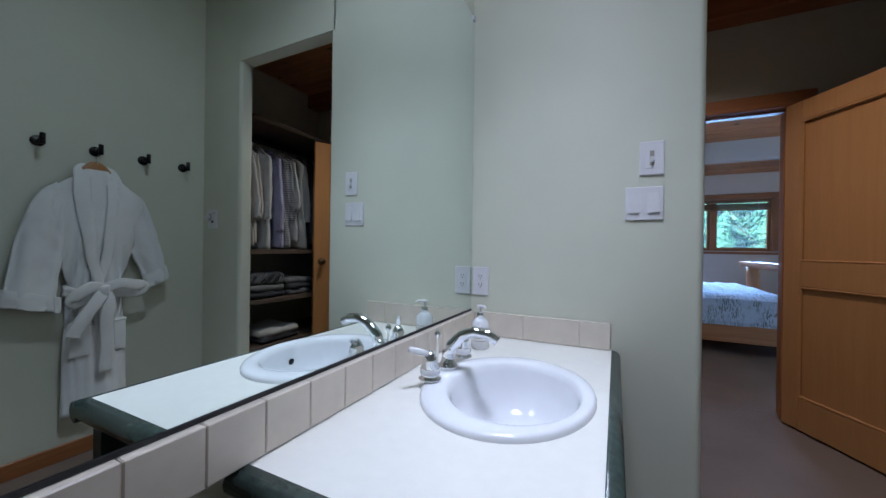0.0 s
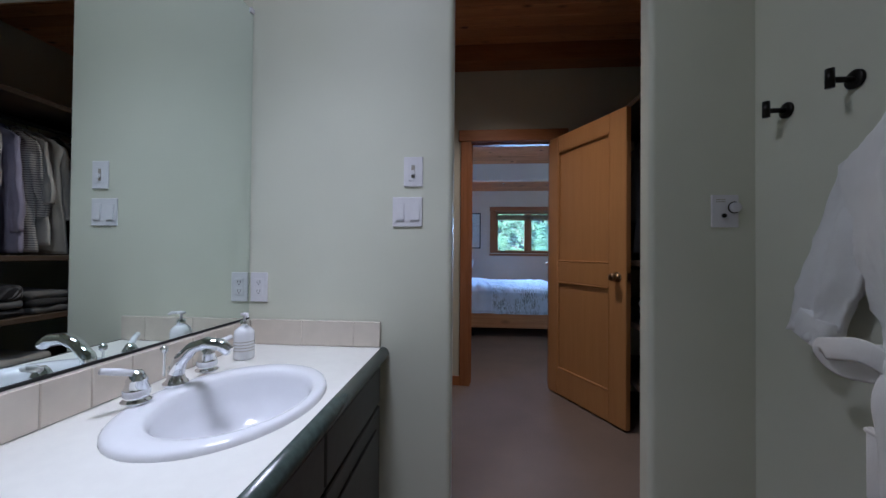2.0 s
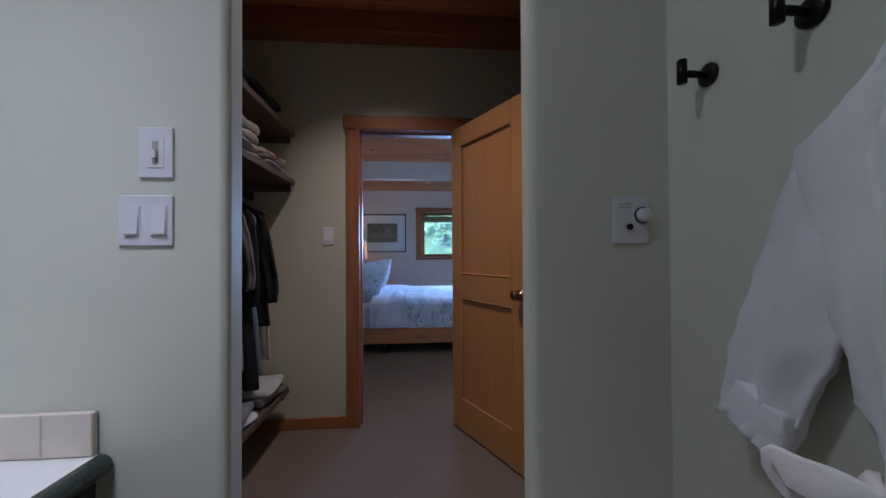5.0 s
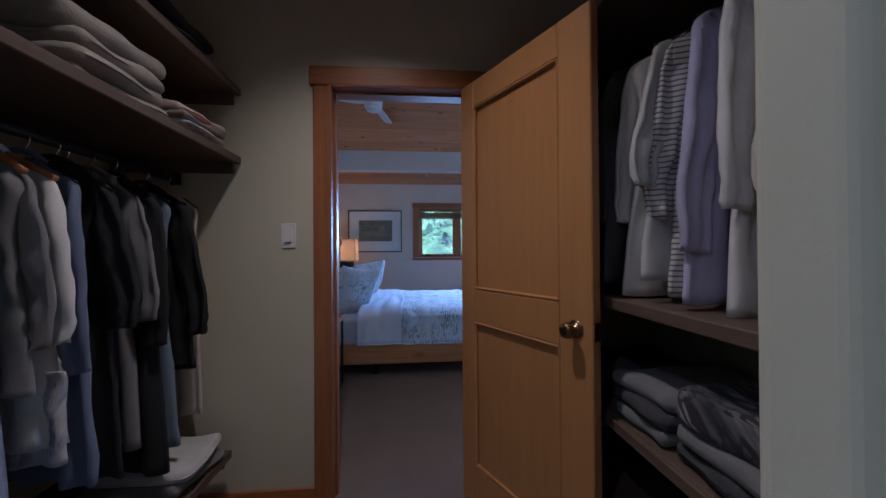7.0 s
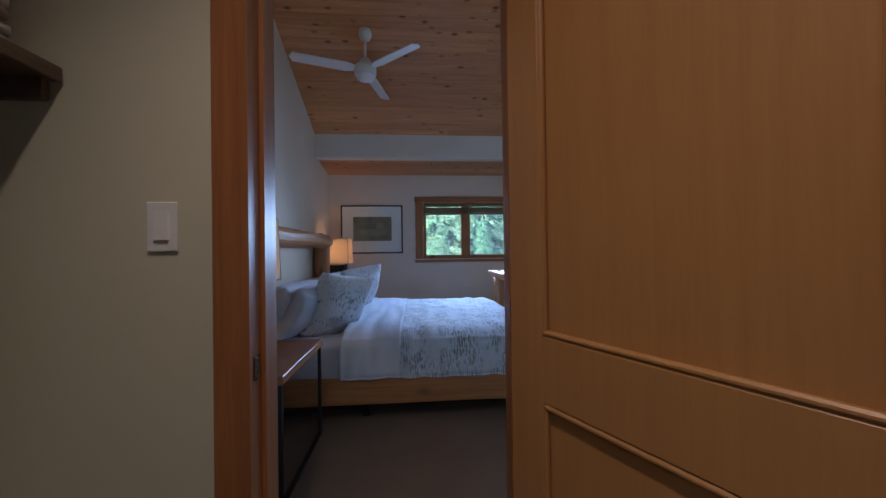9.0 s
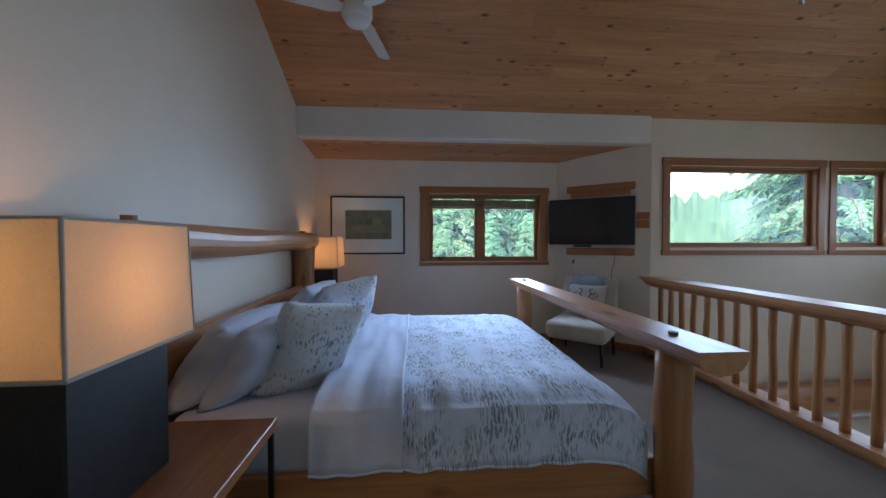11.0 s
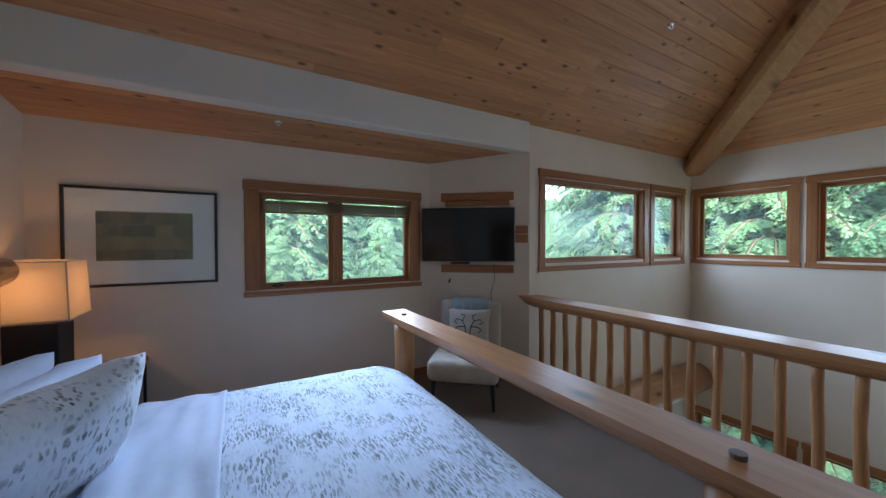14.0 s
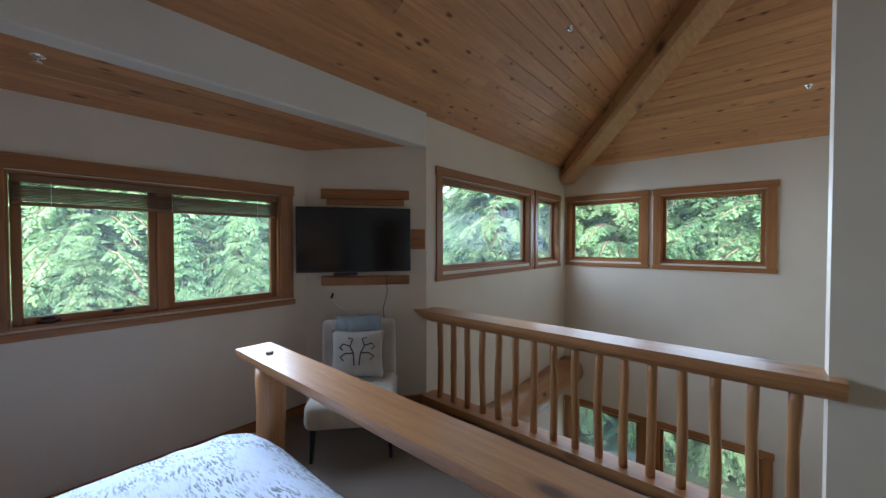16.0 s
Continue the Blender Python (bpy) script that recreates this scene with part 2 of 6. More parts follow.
def glass(name, glare=0.10):
    mat, n, l, b = shader(name, 0.0)
    g = n.new("ShaderNodeBsdfGlossy")
    g.inputs["Roughness"].default_value = 0.02
    t = n.new("ShaderNodeBsdfTransparent")
    t.inputs["Color"].default_value = (0.96, 0.98, 0.97, 1)
    ms = n.new("ShaderNodeMixShader")
    ms.inputs[0].default_value = 0.045
    l.new(t.outputs[0], ms.inputs[1])
    l.new(g.outputs[0], ms.inputs[2])
    # a pale translucent share paints the milky glare over the view
    veil = n.new("ShaderNodeBsdfTranslucent")
    veil.inputs["Color"].default_value = (0.75, 0.85, 0.85, 1)
    both = n.new("ShaderNodeMixShader")
    both.inputs[0].default_value = glare
    l.new(ms.outputs[0], both.inputs[1])
    l.new(veil.outputs[0], both.inputs[2])
    l.new(both.outputs[0], n["Material Output"].inputs["Surface"])
    return mat


def carpet_mat(name, pale, dark):
    mat, n, l, b = shader(name, 0.97)
    v = coords(n, l, shuffle=False)
    fine = noise_tex(n, l, v, 260, 3, 0.7)
    wide = noise_tex(n, l, v, 2.2, 4)
    col = ramp(n, l, fine, [(0.3, dark), (0.7, pale)])
    col = mix(n, l, 1.0, col, ramp(n, l, wide, [(0.3, (0.82, 0.82, 0.82)), (0.7, (1, 1, 1))]), "MULTIPLY")
    l.new(col, b.inputs["Base Color"])
    bump(n, l, b, fine, 0.8, 0.01)
    return mat


def leafy(name, low, high):
    mat, n, l, b = shader(name, 0.6)
    geo, info = n.new("ShaderNodeNewGeometry"), n.new("ShaderNodeObjectInfo")
    col = ramp(n, l, geo.outputs["Random Per Island"], [(0.0, low), (1.0, high)])
    col = mix(n, l, 1.0, col, ramp(n, l, info.outputs["Random"], [(0, (0.8, 0.8, 0.8)), (1, (1, 1, 1))]), "MULTIPLY")
    l.new(col, b.inputs["Base Color"])
    tr = n.new("ShaderNodeBsdfTranslucent")
    l.new(col, tr.inputs["Color"])
    ms = n.new("ShaderNodeMixShader")
    ms.inputs[0].default_value = 0.5
    l.new(b.outputs[0], ms.inputs[1])
    l.new(tr.outputs[0], ms.inputs[2])
    l.new(ms.outputs[0], n["Material Output"].inputs["Surface"])
    return mat


M_BATH = paint("sage_paint", (0.65, 0.65, 0.535))
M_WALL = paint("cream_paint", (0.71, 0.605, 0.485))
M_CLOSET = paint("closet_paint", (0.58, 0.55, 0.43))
M_TRIM = wood("fir_trim", (0.46, 0.19, 0.065), (0.32, 0.12, 0.036), "x", 0.4, vary=0.15)
M_TRIM_Y = wood("fir_trim_y", (0.46, 0.19, 0.065), (0.32, 0.12, 0.036), "y", 0.4, vary=0.15)
M_TRIM_Z = wood("fir_trim_z", (0.46, 0.19, 0.065), (0.32, 0.12, 0.036), "z", 0.4, vary=0.15)
M_DOOR = wood("door_fir", (0.50, 0.255, 0.088), (0.445, 0.215, 0.072), "z", 0.36, vary=0.06, streak=0.14)
M_CEIL_X = wood("ceiling_pine_x", (0.77, 0.375, 0.16), (0.56, 0.24, 0.094), "x", 0.5, 12.0, vary=0.24)
M_CEIL_Y = wood("ceiling_pine_y", (0.77, 0.375, 0.16), (0.56, 0.24, 0.094), "y", 0.5, 12.0, vary=0.24)
M_LOG_X = wood("log_x", (0.60, 0.295, 0.12), (0.43, 0.18, 0.068), "x", 0.42, 6.5, vary=0.12, varnish=0.25)
M_LOG_Y = wood("log_y", (0.60, 0.295, 0.12), (0.43, 0.18, 0.068), "y", 0.42, 6.5, vary=0.12, varnish=0.25)
M_LOG_Z = wood("log_z", (0.60, 0.295, 0.12), (0.43, 0.18, 0.068), "z", 0.42, 6.5, vary=0.15)
M_BEAM = wood("hewn_beam", (0.74, 0.40, 0.19), (0.56, 0.27, 0.11), "x", 0.5, 3.0, vary=0.1)
M_SHELF = wood("shelf_wood", (0.16, 0.115, 0.082), (0.10, 0.07, 0.05), "y", 0.5, vary=0.1)
M_STAND = wood("stand_wood", (0.50, 0.21, 0.08), (0.36, 0.135, 0.05), "y", 0.35, 2.5, vary=0.1)
M_CARPET = carpet_mat("carpet", (0.30, 0.225, 0.175), (0.19, 0.14, 0.108))
M_COUNTER = plain("white_laminate", (0.80, 0.78, 0.72), 0.35, vary=0.02)
M_TILE = plain("cream_tile", (0.66, 0.59, 0.50), 0.18, vary=0.05, scale=14, relief=0.05)
M_GROUT = plain("grout", (0.62, 0.56, 0.48), 0.9)
M_EDGE = plain("green_edge", (0.055, 0.075, 0.065), 0.22, vary=0.25, scale=60)
M_CABINET = plain("charcoal_cabinet", (0.045, 0.047, 0.045), 0.42, vary=0.15)
M_CERAMIC = plain("white_ceramic", (0.80, 0.80, 0.82), 0.06, vary=0.01, relief=0.0)
M_CHROME = metal("chrome", (0.80, 0.82, 0.84), 0.05)
M_BRASS = metal("aged_brass", (0.23, 0.15, 0.08), 0.28)
M_BRONZE = metal("dark_bronze", (0.035, 0.032, 0.03), 0.35)
M_IRON = plain("black_iron", (0.012, 0.012, 0.013), 0.5)
M_MIRROR = metal("silvered_glass", (0.80, 0.87, 0.84), 0.0)
M_PLASTIC = plain("white_plastic", (0.74, 0.72, 0.74), 0.35, vary=0.02, relief=0.02)
M_DARK = plain("black_plastic", (0.012, 0.012, 0.014), 0.35)
M_SCREEN, _n, _l, _b = shader("tv_glass", 0.12)
_b.inputs["Base Color"].default_value = (0.006, 0.007, 0.010, 1)
M_TERRY = cloth("white_terry", (0.86, 0.85, 0.84), 500, 0.35, 0.05)
# white bedding, with the blue of the window light put into its base colour
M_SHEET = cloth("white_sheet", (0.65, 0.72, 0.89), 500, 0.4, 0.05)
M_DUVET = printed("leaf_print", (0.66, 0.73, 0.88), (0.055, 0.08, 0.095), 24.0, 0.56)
M_PILLOW_PRINT = printed("leaf_print_bold", (0.68, 0.73, 0.80), (0.07, 0.095, 0.10), 15.0, 0.42, leaned=True)
M_CHAIR = cloth("cream_linen", (0.58, 0.52, 0.44), 300, 0.25)
M_BLUE = cloth("pale_blue_knit", (0.36, 0.44, 0.48), 200, 0.5)
M_LAMP_SHADE = shade_cloth("shade_linen", (0.84, 0.74, 0.58))
M_SHADE_BAND = cloth("shade_band", (0.42, 0.38, 0.32), 500, 0.1)
M_LAMP_BASE = plain("black_leather", (0.009, 0.009, 0.010), 0.6, vary=0.3)
M_GLASS = glass("window_glass")
M_MAT_BOARD = plain("mat_board", (0.84, 0.81, 0.78), 0.8, vary=0.02)
M_FRAME = plain("black_frame", (0.02, 0.018, 0.016), 0.35)
M_BLIND = wood("blind_slats", (0.32, 0.17, 0.08), (0.22, 0.105, 0.045), "x", 0.45, vary=0.2)
M_BARK = plain("bark", (0.12, 0.085, 0.06), 0.95, vary=0.4, scale=14, relief=0.8)
M_NEEDLES = leafy("needles", (0.12, 0.27, 0.13), (0.27, 0.46, 0.24))
M_NEEDLES_BLUE = leafy("needles_blue", (0.13, 0.31, 0.17), (0.23, 0.46, 0.25))
M_SLOPE, _n, _l, _b = shader("far_woods", 1.0)
_v = coords(_n, _l, (1, 1, 0.5), shuffle=False)
_c = ramp(_n, _l, noise_tex(_n, _l, _v, 0.8, 8, 0.75, 0.6), [(0.32, (0.012, 0.032, 0.020)), (0.5, (0.032, 0.066, 0.036)), (0.68, (0.062, 0.105, 0.055))])
_l.new(_c, _b.inputs["Base Color"])
M_GROUND = plain("forest_floor", (0.022, 0.032, 0.013), 0.95, vary=0.4, scale=3, relief=0.6)
M_SOFFIT = paint("beam_paint", (0.72, 0.67, 0.60))
M_FAN = plain("fan_white", (0.72, 0.71, 0.70), 0.4, vary=0.02)


# ---- building blocks ----
def mesh_object(name, bm, mat, smooth=False):
    me = bpy.data.meshes.new(name)
    bmesh.ops.recalc_face_normals(bm, faces=bm.faces)
    if smooth:
        for f in bm.faces:
            f.smooth = True
    bm.to_mesh(me)
    bm.free()
    for m in mat if isinstance(mat, (list, tuple)) else [mat]:
        me.materials.append(m)
    return new(name, me)


def thing(name, label, category, place=(0, 0, 0), turn=0.0, group="", kind=""):
    """An empty at a thing's base, turned about z by degrees."""
    ob = new(name)
    ob.empty_display_size = 0.1
    ob.matrix_world = pose(*place, 0, 0, turn)
    return tagged(ob, label, category, group, kind)


def part(name, bm, mat, parent, label="", smooth=False, local=False):
    """One mesh under a thing or a part; bm in world places unless local."""
    ob = mesh_object(name, bm, mat, smooth)
    root = parent
    while root.parent:
        root = root.parent
    if not local:
        ob.data.transform(root.matrix_basis.inverted())
    ob.parent = parent
    return tagged(ob, label) if label else ob


def structure(name, bm, mat, label="", category=""):
    return tagged(mesh_object(name, bm, mat), label, category or name.split("_")[0], kind="structure")


def box(x0, x1, y0, y1, z0, z1, bevel=0.0, seg=1, bm=None):
    own = bmesh.new()
    c = bmesh.ops.create_cube(own, size=1.0)
    bmesh.ops.transform(own, verts=c["verts"], matrix=Matrix.Translation(((x0 + x1) / 2, (y0 + y1) / 2, (z0 + z1) / 2)) @ Matrix.Diagonal((x1 - x0, y1 - y0, z1 - z0, 1)))
    if bevel:
        bmesh.ops.bevel(own, geom=own.edges[:] + own.verts[:], offset=bevel, segments=seg, affect="EDGES", profile=0.5)
    return join(own, bm)


def join(own, bm=None):
    if bm is None:
        return own
    me = bpy.data.meshes.new("tmp")
    own.to_mesh(me)
    own.free()
    bm.from_mesh(me)
    bpy.data.meshes.remove(me)
    return bm


def prism(points, axis, a0, a1, bm=None, bevel=0.0):
    """A polygon drawn out along an axis. points: the two other coordinates in the order x, y, z."""
    own = bmesh.new()

    def at(p, a):
        return {"x": (a, p[0], p[1]), "y": (p[0], a, p[1]), "z": (p[0], p[1], a)}[axis]
    lo = [own.verts.new(at(p, a0)) for p in points]
    hi = [own.verts.new(at(p, a1)) for p in points]
    own.faces.new(lo)
    own.faces.new(hi[::-1])
    k = len(points)
    for i in range(k):
        own.faces.new((lo[i], lo[(i + 1) % k], hi[(i + 1) % k], hi[i]))
    if bevel:
        bmesh.ops.recalc_face_normals(own, faces=own.faces)
        bmesh.ops.bevel(own, geom=own.edges[:], offset=bevel, segments=2, affect="EDGES")
    return join(own, bm)


def tube(points, radii, n=10, bm=None, flat=None, cap=True):
    """A round bar through points; flat: cut all that is above this z in its own section."""
    own = bmesh.new()
    pts = [Vector(p) for p in points]
    if not isinstance(radii, (list, tuple)):
        radii = [radii] * len(pts)
    rings, up = [], None
    for i, p in enumerate(pts):
        d = (pts[min(i + 1, len(pts) - 1)] - pts[max(i - 1, 0)]).normalized()
        if up is None:
            up = Vector((0, 0, 1)) if abs(d.z) < 0.9 else Vector((1, 0, 0))
        side = d.cross(up).normalized()
        up = side.cross(d).normalized()
        rings.append([own.verts.new(p + radii[i] * (math.cos(2 * math.pi * k / n) * side + math.sin(2 * math.pi * k / n) * up)) for k in range(n)])
    for a, b in zip(rings, rings[1:]):
        for k in range(n):
            own.faces.new((a[k], a[(k + 1) % n], b[(k + 1) % n], b[k]))
    if cap:
        own.faces.new(rings[0][::-1])
        own.faces.new(rings[-1])
    if flat is not None:
        for v in own.verts:
            v.co.z = min(v.co.z, flat)
    return join(own, bm)


def ribbon(points, widths, thick, normal=(0, 1, 0), n=10, bm=None):
    """A flattened bar through points, its flat side towards normal."""
    own, pts, rings = bmesh.new(), [Vector(p) for p in points], []
    if not isinstance(widths, (list, tuple)):
        widths = [widths] * len(pts)
    for i, p in enumerate(pts):
        d = (pts[min(i + 1, len(pts) - 1)] - pts[max(i - 1, 0)]).normalized()
        side = d.cross(Vector(normal)).normalized()
        up = side.cross(d).normalized()
        rings.append([own.verts.new(p + side * widths[i] / 2 * math.cos(2 * math.pi * k / n) + up * thick / 2 * math.sin(2 * math.pi * k / n)) for k in range(n)])
    for a, b in zip(rings, rings[1:]):
        for k in range(n):
            own.faces.new((a[k], a[(k + 1) % n], b[(k + 1) % n], b[k]))
    own.faces.new(rings[0][::-1])
    own.faces.new(rings[-1])
    return join(own, bm)


def smooth_line(points, n=4):
    """Points between points on a Catmull-Rom line."""
    pts = [Vector(p) for p in points]
    out = []
    for i in range(len(pts) - 1):
        a, b, c, d = pts[max(i - 1, 0)], pts[i], pts[i + 1], pts[min(i + 2, len(pts) - 1)]
        for k in range(n):
            t = k / n
            out.append(0.5 * (2 * b + (c - a) * t + (2 * a - 5 * b + 4 * c - d) * t * t + (3 * b - a - 3 * c + d) * t ** 3))
    return out + [pts[-1]]


def lathe(profile, centre, n=20, bm=None, axis="z"):
    """Profile of (radius, height) turned about an axis through centre."""
    own = bmesh.new()
    rings = []
    for r, h in profile:
        ring = []
        for k in range(n):
            a = 2 * math.pi * k / n
            p = (r * math.cos(a), r * math.sin(a), h)
            if axis == "x":
                p = (h, p[0], p[1])
            elif axis == "y":
                p = (p[0], h, p[1])
            ring.append(own.verts.new(Vector(centre) + Vector(p)))
        rings.append(ring)
    for a, b in zip(rings, rings[1:]):
        for k in range(n):
            own.faces.new((a[k], a[(k + 1) % n], b[(k + 1) % n], b[k]))
    own.faces.new(rings[0][::-1])
    own.faces.new(rings[-1])
    return join(own, bm)


def cushion(w, d, h, place, nx=18, ny=18, wrinkle=0.012, seed=0, pinch=0.09, m=None, bm=None):
    """A stuffed pillow lying flat: w along x, d along y, h thick, corners drawn out."""
    own = bmesh.new()
    for sgn in (1, -1):
        grid = []
        for j in range(ny + 1):
            row = []
            for i in range(nx + 1):
                u, v = 2 * i / nx - 1, 2 * j / ny - 1
                full = max(0.0, (1 - u * u)) ** 0.34 * max(0.0, (1 - v * v)) ** 0.34
                x = u * w / 2 * (1 - pinch * (1 - v * v) * abs(u) ** 3)
                y = v * d / 2 * (1 - pinch * (1 - u * u) * abs(v) ** 3)
                fold = noise.noise(Vector((x * 7 + seed * 3.1, y * 7, seed))) * wrinkle + noise.noise(Vector((x * 17, y * 17 + seed, seed))) * wrinkle * 0.5
                edge = min(1.0, (1 - max(abs(u), abs(v))) * 6)
                row.append(own.verts.new((x, y, sgn * (h / 2 * full) + fold * edge)))
            grid.append(row)
        for a, b in zip(grid, grid[1:]):
            for i in range(nx):
                own.faces.new((a[i], a[i + 1], b[i + 1], b[i]) if sgn > 0 else (a[i], b[i], b[i + 1], a[i + 1]))
    bmesh.ops.remove_doubles(own, verts=own.verts, dist=0.0008)
    bmesh.ops.transform(own, verts=own.verts, matrix=m if m is not None else Matrix.Translation(place))
    return join(own, bm)


# ---- large structure ----
SLOPE = 0.48
WALL_FAR, WALL_CLERE, WALL_RIGHT, WALL_BED = 8.545, 7.792, 7.108, -0.70
EAVE = 2.905
LOW = -2.75


def ceiling_height(x, y):
    return EAVE + SLOPE * min(WALL_CLERE - y, WALL_RIGHT - x)


def wall_cells(axis, a0, a1, lo, hi, z0, z1, holes):
    """A thick wall with holes. axis: the way it runs; a0..a1 its thickness; lo..hi its length."""
    bm = bmesh.new()
    cuts = sorted({lo, hi, *[h[0] for h in holes], *[h[1] for h in holes]})
    levels = sorted({z0, z1, *[h[2] for h in holes], *[h[3] for h in holes]})
    for s0, s1 in zip(cuts, cuts[1:]):
        for t0, t1 in zip(levels, levels[1:]):
            if any(h[0] <= s0 and s1 <= h[1] and h[2] <= t0 and t1 <= h[3] for h in holes):
                continue
            if axis == "x":
                box(s0, s1, a0, a1, t0, t1, bm=bm)
            else:
                box(a0, a1, s0, s1, t0, t1, bm=bm)
    bmesh.ops.remove_doubles(bm, verts=bm.verts, dist=0.0005)
    inner = [f for f in bm.faces if len([g for g in f.verts[0].link_faces if g is not f and set(g.verts) == set(f.verts)])]
    bmesh.ops.delete(bm, geom=inner, context="FACES_ONLY")
    return bm


# bathroom: mirror wall, robe wall, wall with the opening, back wall
OPEN_L, OPEN_R, OPEN_TOP = 0.216, 0.960, 2.27
structure("wall_mirror", box(-0.76, -0.625, -1.3, 1.94, 0, 2.8), M_BATH, "pale sage painted bathroom wall behind the mirror")
structure("wall_robe", box(1.335, 1.45, -1.3, 1.94, 0, 2.8), M_BATH, "pale sage painted bathroom wall with hooks")
structure("wall_back", box(-0.76, 1.45, -1.42, -1.3, 0, 2.8), M_BATH, "pale sage painted bathroom end wall")


def bullnose_wall():
    """Wall between bathroom and closet: an opening with rounded plaster corners and no casing."""
    bm = bmesh.new()
    r, y0, y1 = 0.022, 1.94, 2.03

    def rounded(x, sgn):
        pts = []
        for k in range(7):
            a = math.pi / 2 * k / 6
            pts.append((x - sgn * (r - r * math.sin(a)), y0 + r - r * math.cos(a)))
        for k in range(7):
            a = math.pi / 2 * k / 6
            pts.append((x - sgn * (r - r * math.cos(a)), y1 - r + r * math.sin(a)))
        return pts
    prism([(-0.76, y0)] + rounded(OPEN_L, 1) + [(-0.76, y1)], "z", 0, 2.9, bm)
    prism([(1.95, y0)] + rounded(OPEN_R, -1) + [(1.95, y1)], "z", 0, 2.9, bm)
    box(OPEN_L - 0.03, OPEN_R + 0.03, y0, y1, OPEN_TOP, 2.9, 0.0, bm=bm)
    return bm


structure("wall_opening", bullnose_wall(), M_BATH, "pale sage wall with a cased-free rounded opening")
structure("ceiling_bathroom", box(-0.76, 1.45, -1.42, 1.94, 2.8, 2.9), M_BATH, "painted bathroom ceiling")

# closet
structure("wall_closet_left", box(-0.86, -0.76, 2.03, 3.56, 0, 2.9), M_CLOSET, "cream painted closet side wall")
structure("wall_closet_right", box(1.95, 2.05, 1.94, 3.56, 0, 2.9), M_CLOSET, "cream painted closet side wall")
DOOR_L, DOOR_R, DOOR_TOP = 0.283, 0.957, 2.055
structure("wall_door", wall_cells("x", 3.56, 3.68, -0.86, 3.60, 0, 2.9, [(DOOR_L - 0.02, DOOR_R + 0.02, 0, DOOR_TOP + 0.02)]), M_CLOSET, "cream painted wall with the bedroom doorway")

# bedroom
structure("wall_bed", prism([(3.68, 0), (8.70, 0), (8.70, 2.75), (7.80, EAVE + 0.02), (3.68, ceiling_height(-1, 3.68) + 0.02)], "x", WALL_BED - 0.14, WALL_BED), M_WALL, "cream painted bedroom wall behind the headboard")
WIN = (0.815, 2.395, 1.125, 2.06)
structure("wall_far", wall_cells("x", WALL_FAR, WALL_FAR + 0.15, WALL_BED, 2.70, 0, 2.75, [WIN]), M_WALL, "cream painted alcove wall with a window")
CLERE_A, CLERE_B = (3.765, 5.775, 1.325, 2.335), (6.02, 6.80, 1.325, 2.335)
structure("wall_clerestory", wall_cells("x", WALL_CLERE, WALL_CLERE + 0.16, 3.53, WALL_RIGHT + 0.16, LOW, EAVE + 0.06, [CLERE_A, CLERE_B]), M_WALL, "cream painted wall with clerestory windows")
RIGHT_A, RIGHT_B = (6.57, 7.70, 1.325, 2.335), (5.13, 6.32, 1.325, 2.335)
LOW_A, LOW_B = (6.57, 7.70, -2.35, -1.19), (5.13, 6.32, -2.35, -1.19)
structure("wall_gable", wall_cells("y", WALL_RIGHT, WALL_RIGHT + 0.16, 3.5, WALL_CLERE, LOW, EAVE + 0.06, [RIGHT_A, RIGHT_B, LOW_A, LOW_B]), M_WALL, "cream painted tall wall with upper and lower windows")
# slanting wall behind the television
TV_A, TV_B = Vector((2.635, 8.545)), Vector((3.53, 7.792))
structure("wall_television", prism([(TV_A.x, TV_A.y), (TV_B.x, TV_B.y), (TV_B.x + 0.005, TV_B.y + 0.16), (TV_A.x + 0.1, TV_A.y + 0.08)], "z", 0, 2.78), M_WALL, "cream painted slanting corner wall")
structure("wall_partition", prism([(3.68, 0), (5.0, 0), (5.0, ceiling_height(3.5, 5.0)), (3.68, ceiling_height(3.5, 3.68))], "x", 3.53, 3.65), M_WALL, "cream painted partition beside the railing")
structure("wall_inner", prism([(-0.84, 2.9), (3.60, 2.9), (3.60, LOW), (7.27, LOW), (7.27, EAVE + 0.05), (2.9, 4.98), (-0.84, 4.98)], "y", 3.561, 3.679), M_WALL, "cream painted inner wall of the loft")
# dropped white beam at the alcove's mouth
structure("beam_alcove", box(WALL_BED, 3.50, 7.755, 7.905, 2.588, EAVE + 0.03, 0.012, 2), M_SOFFIT, "white painted dropped beam at the alcove")

# floors
structure("floor", box(-0.86, 3.68, -1.42, 8.70, -0.28, 0.0), M_CARPET, "mauve-beige cut pile carpet")
structure("floor_lower", box(3.4, 7.27, 3.5, 7.95, LOW - 0.15, LOW), M_CARPET, "carpeted floor of the room below")
structure("wall_below", box(3.52, 3.67, 3.68, 7.79, LOW, -0.285), M_WALL, "cream wall below the loft")


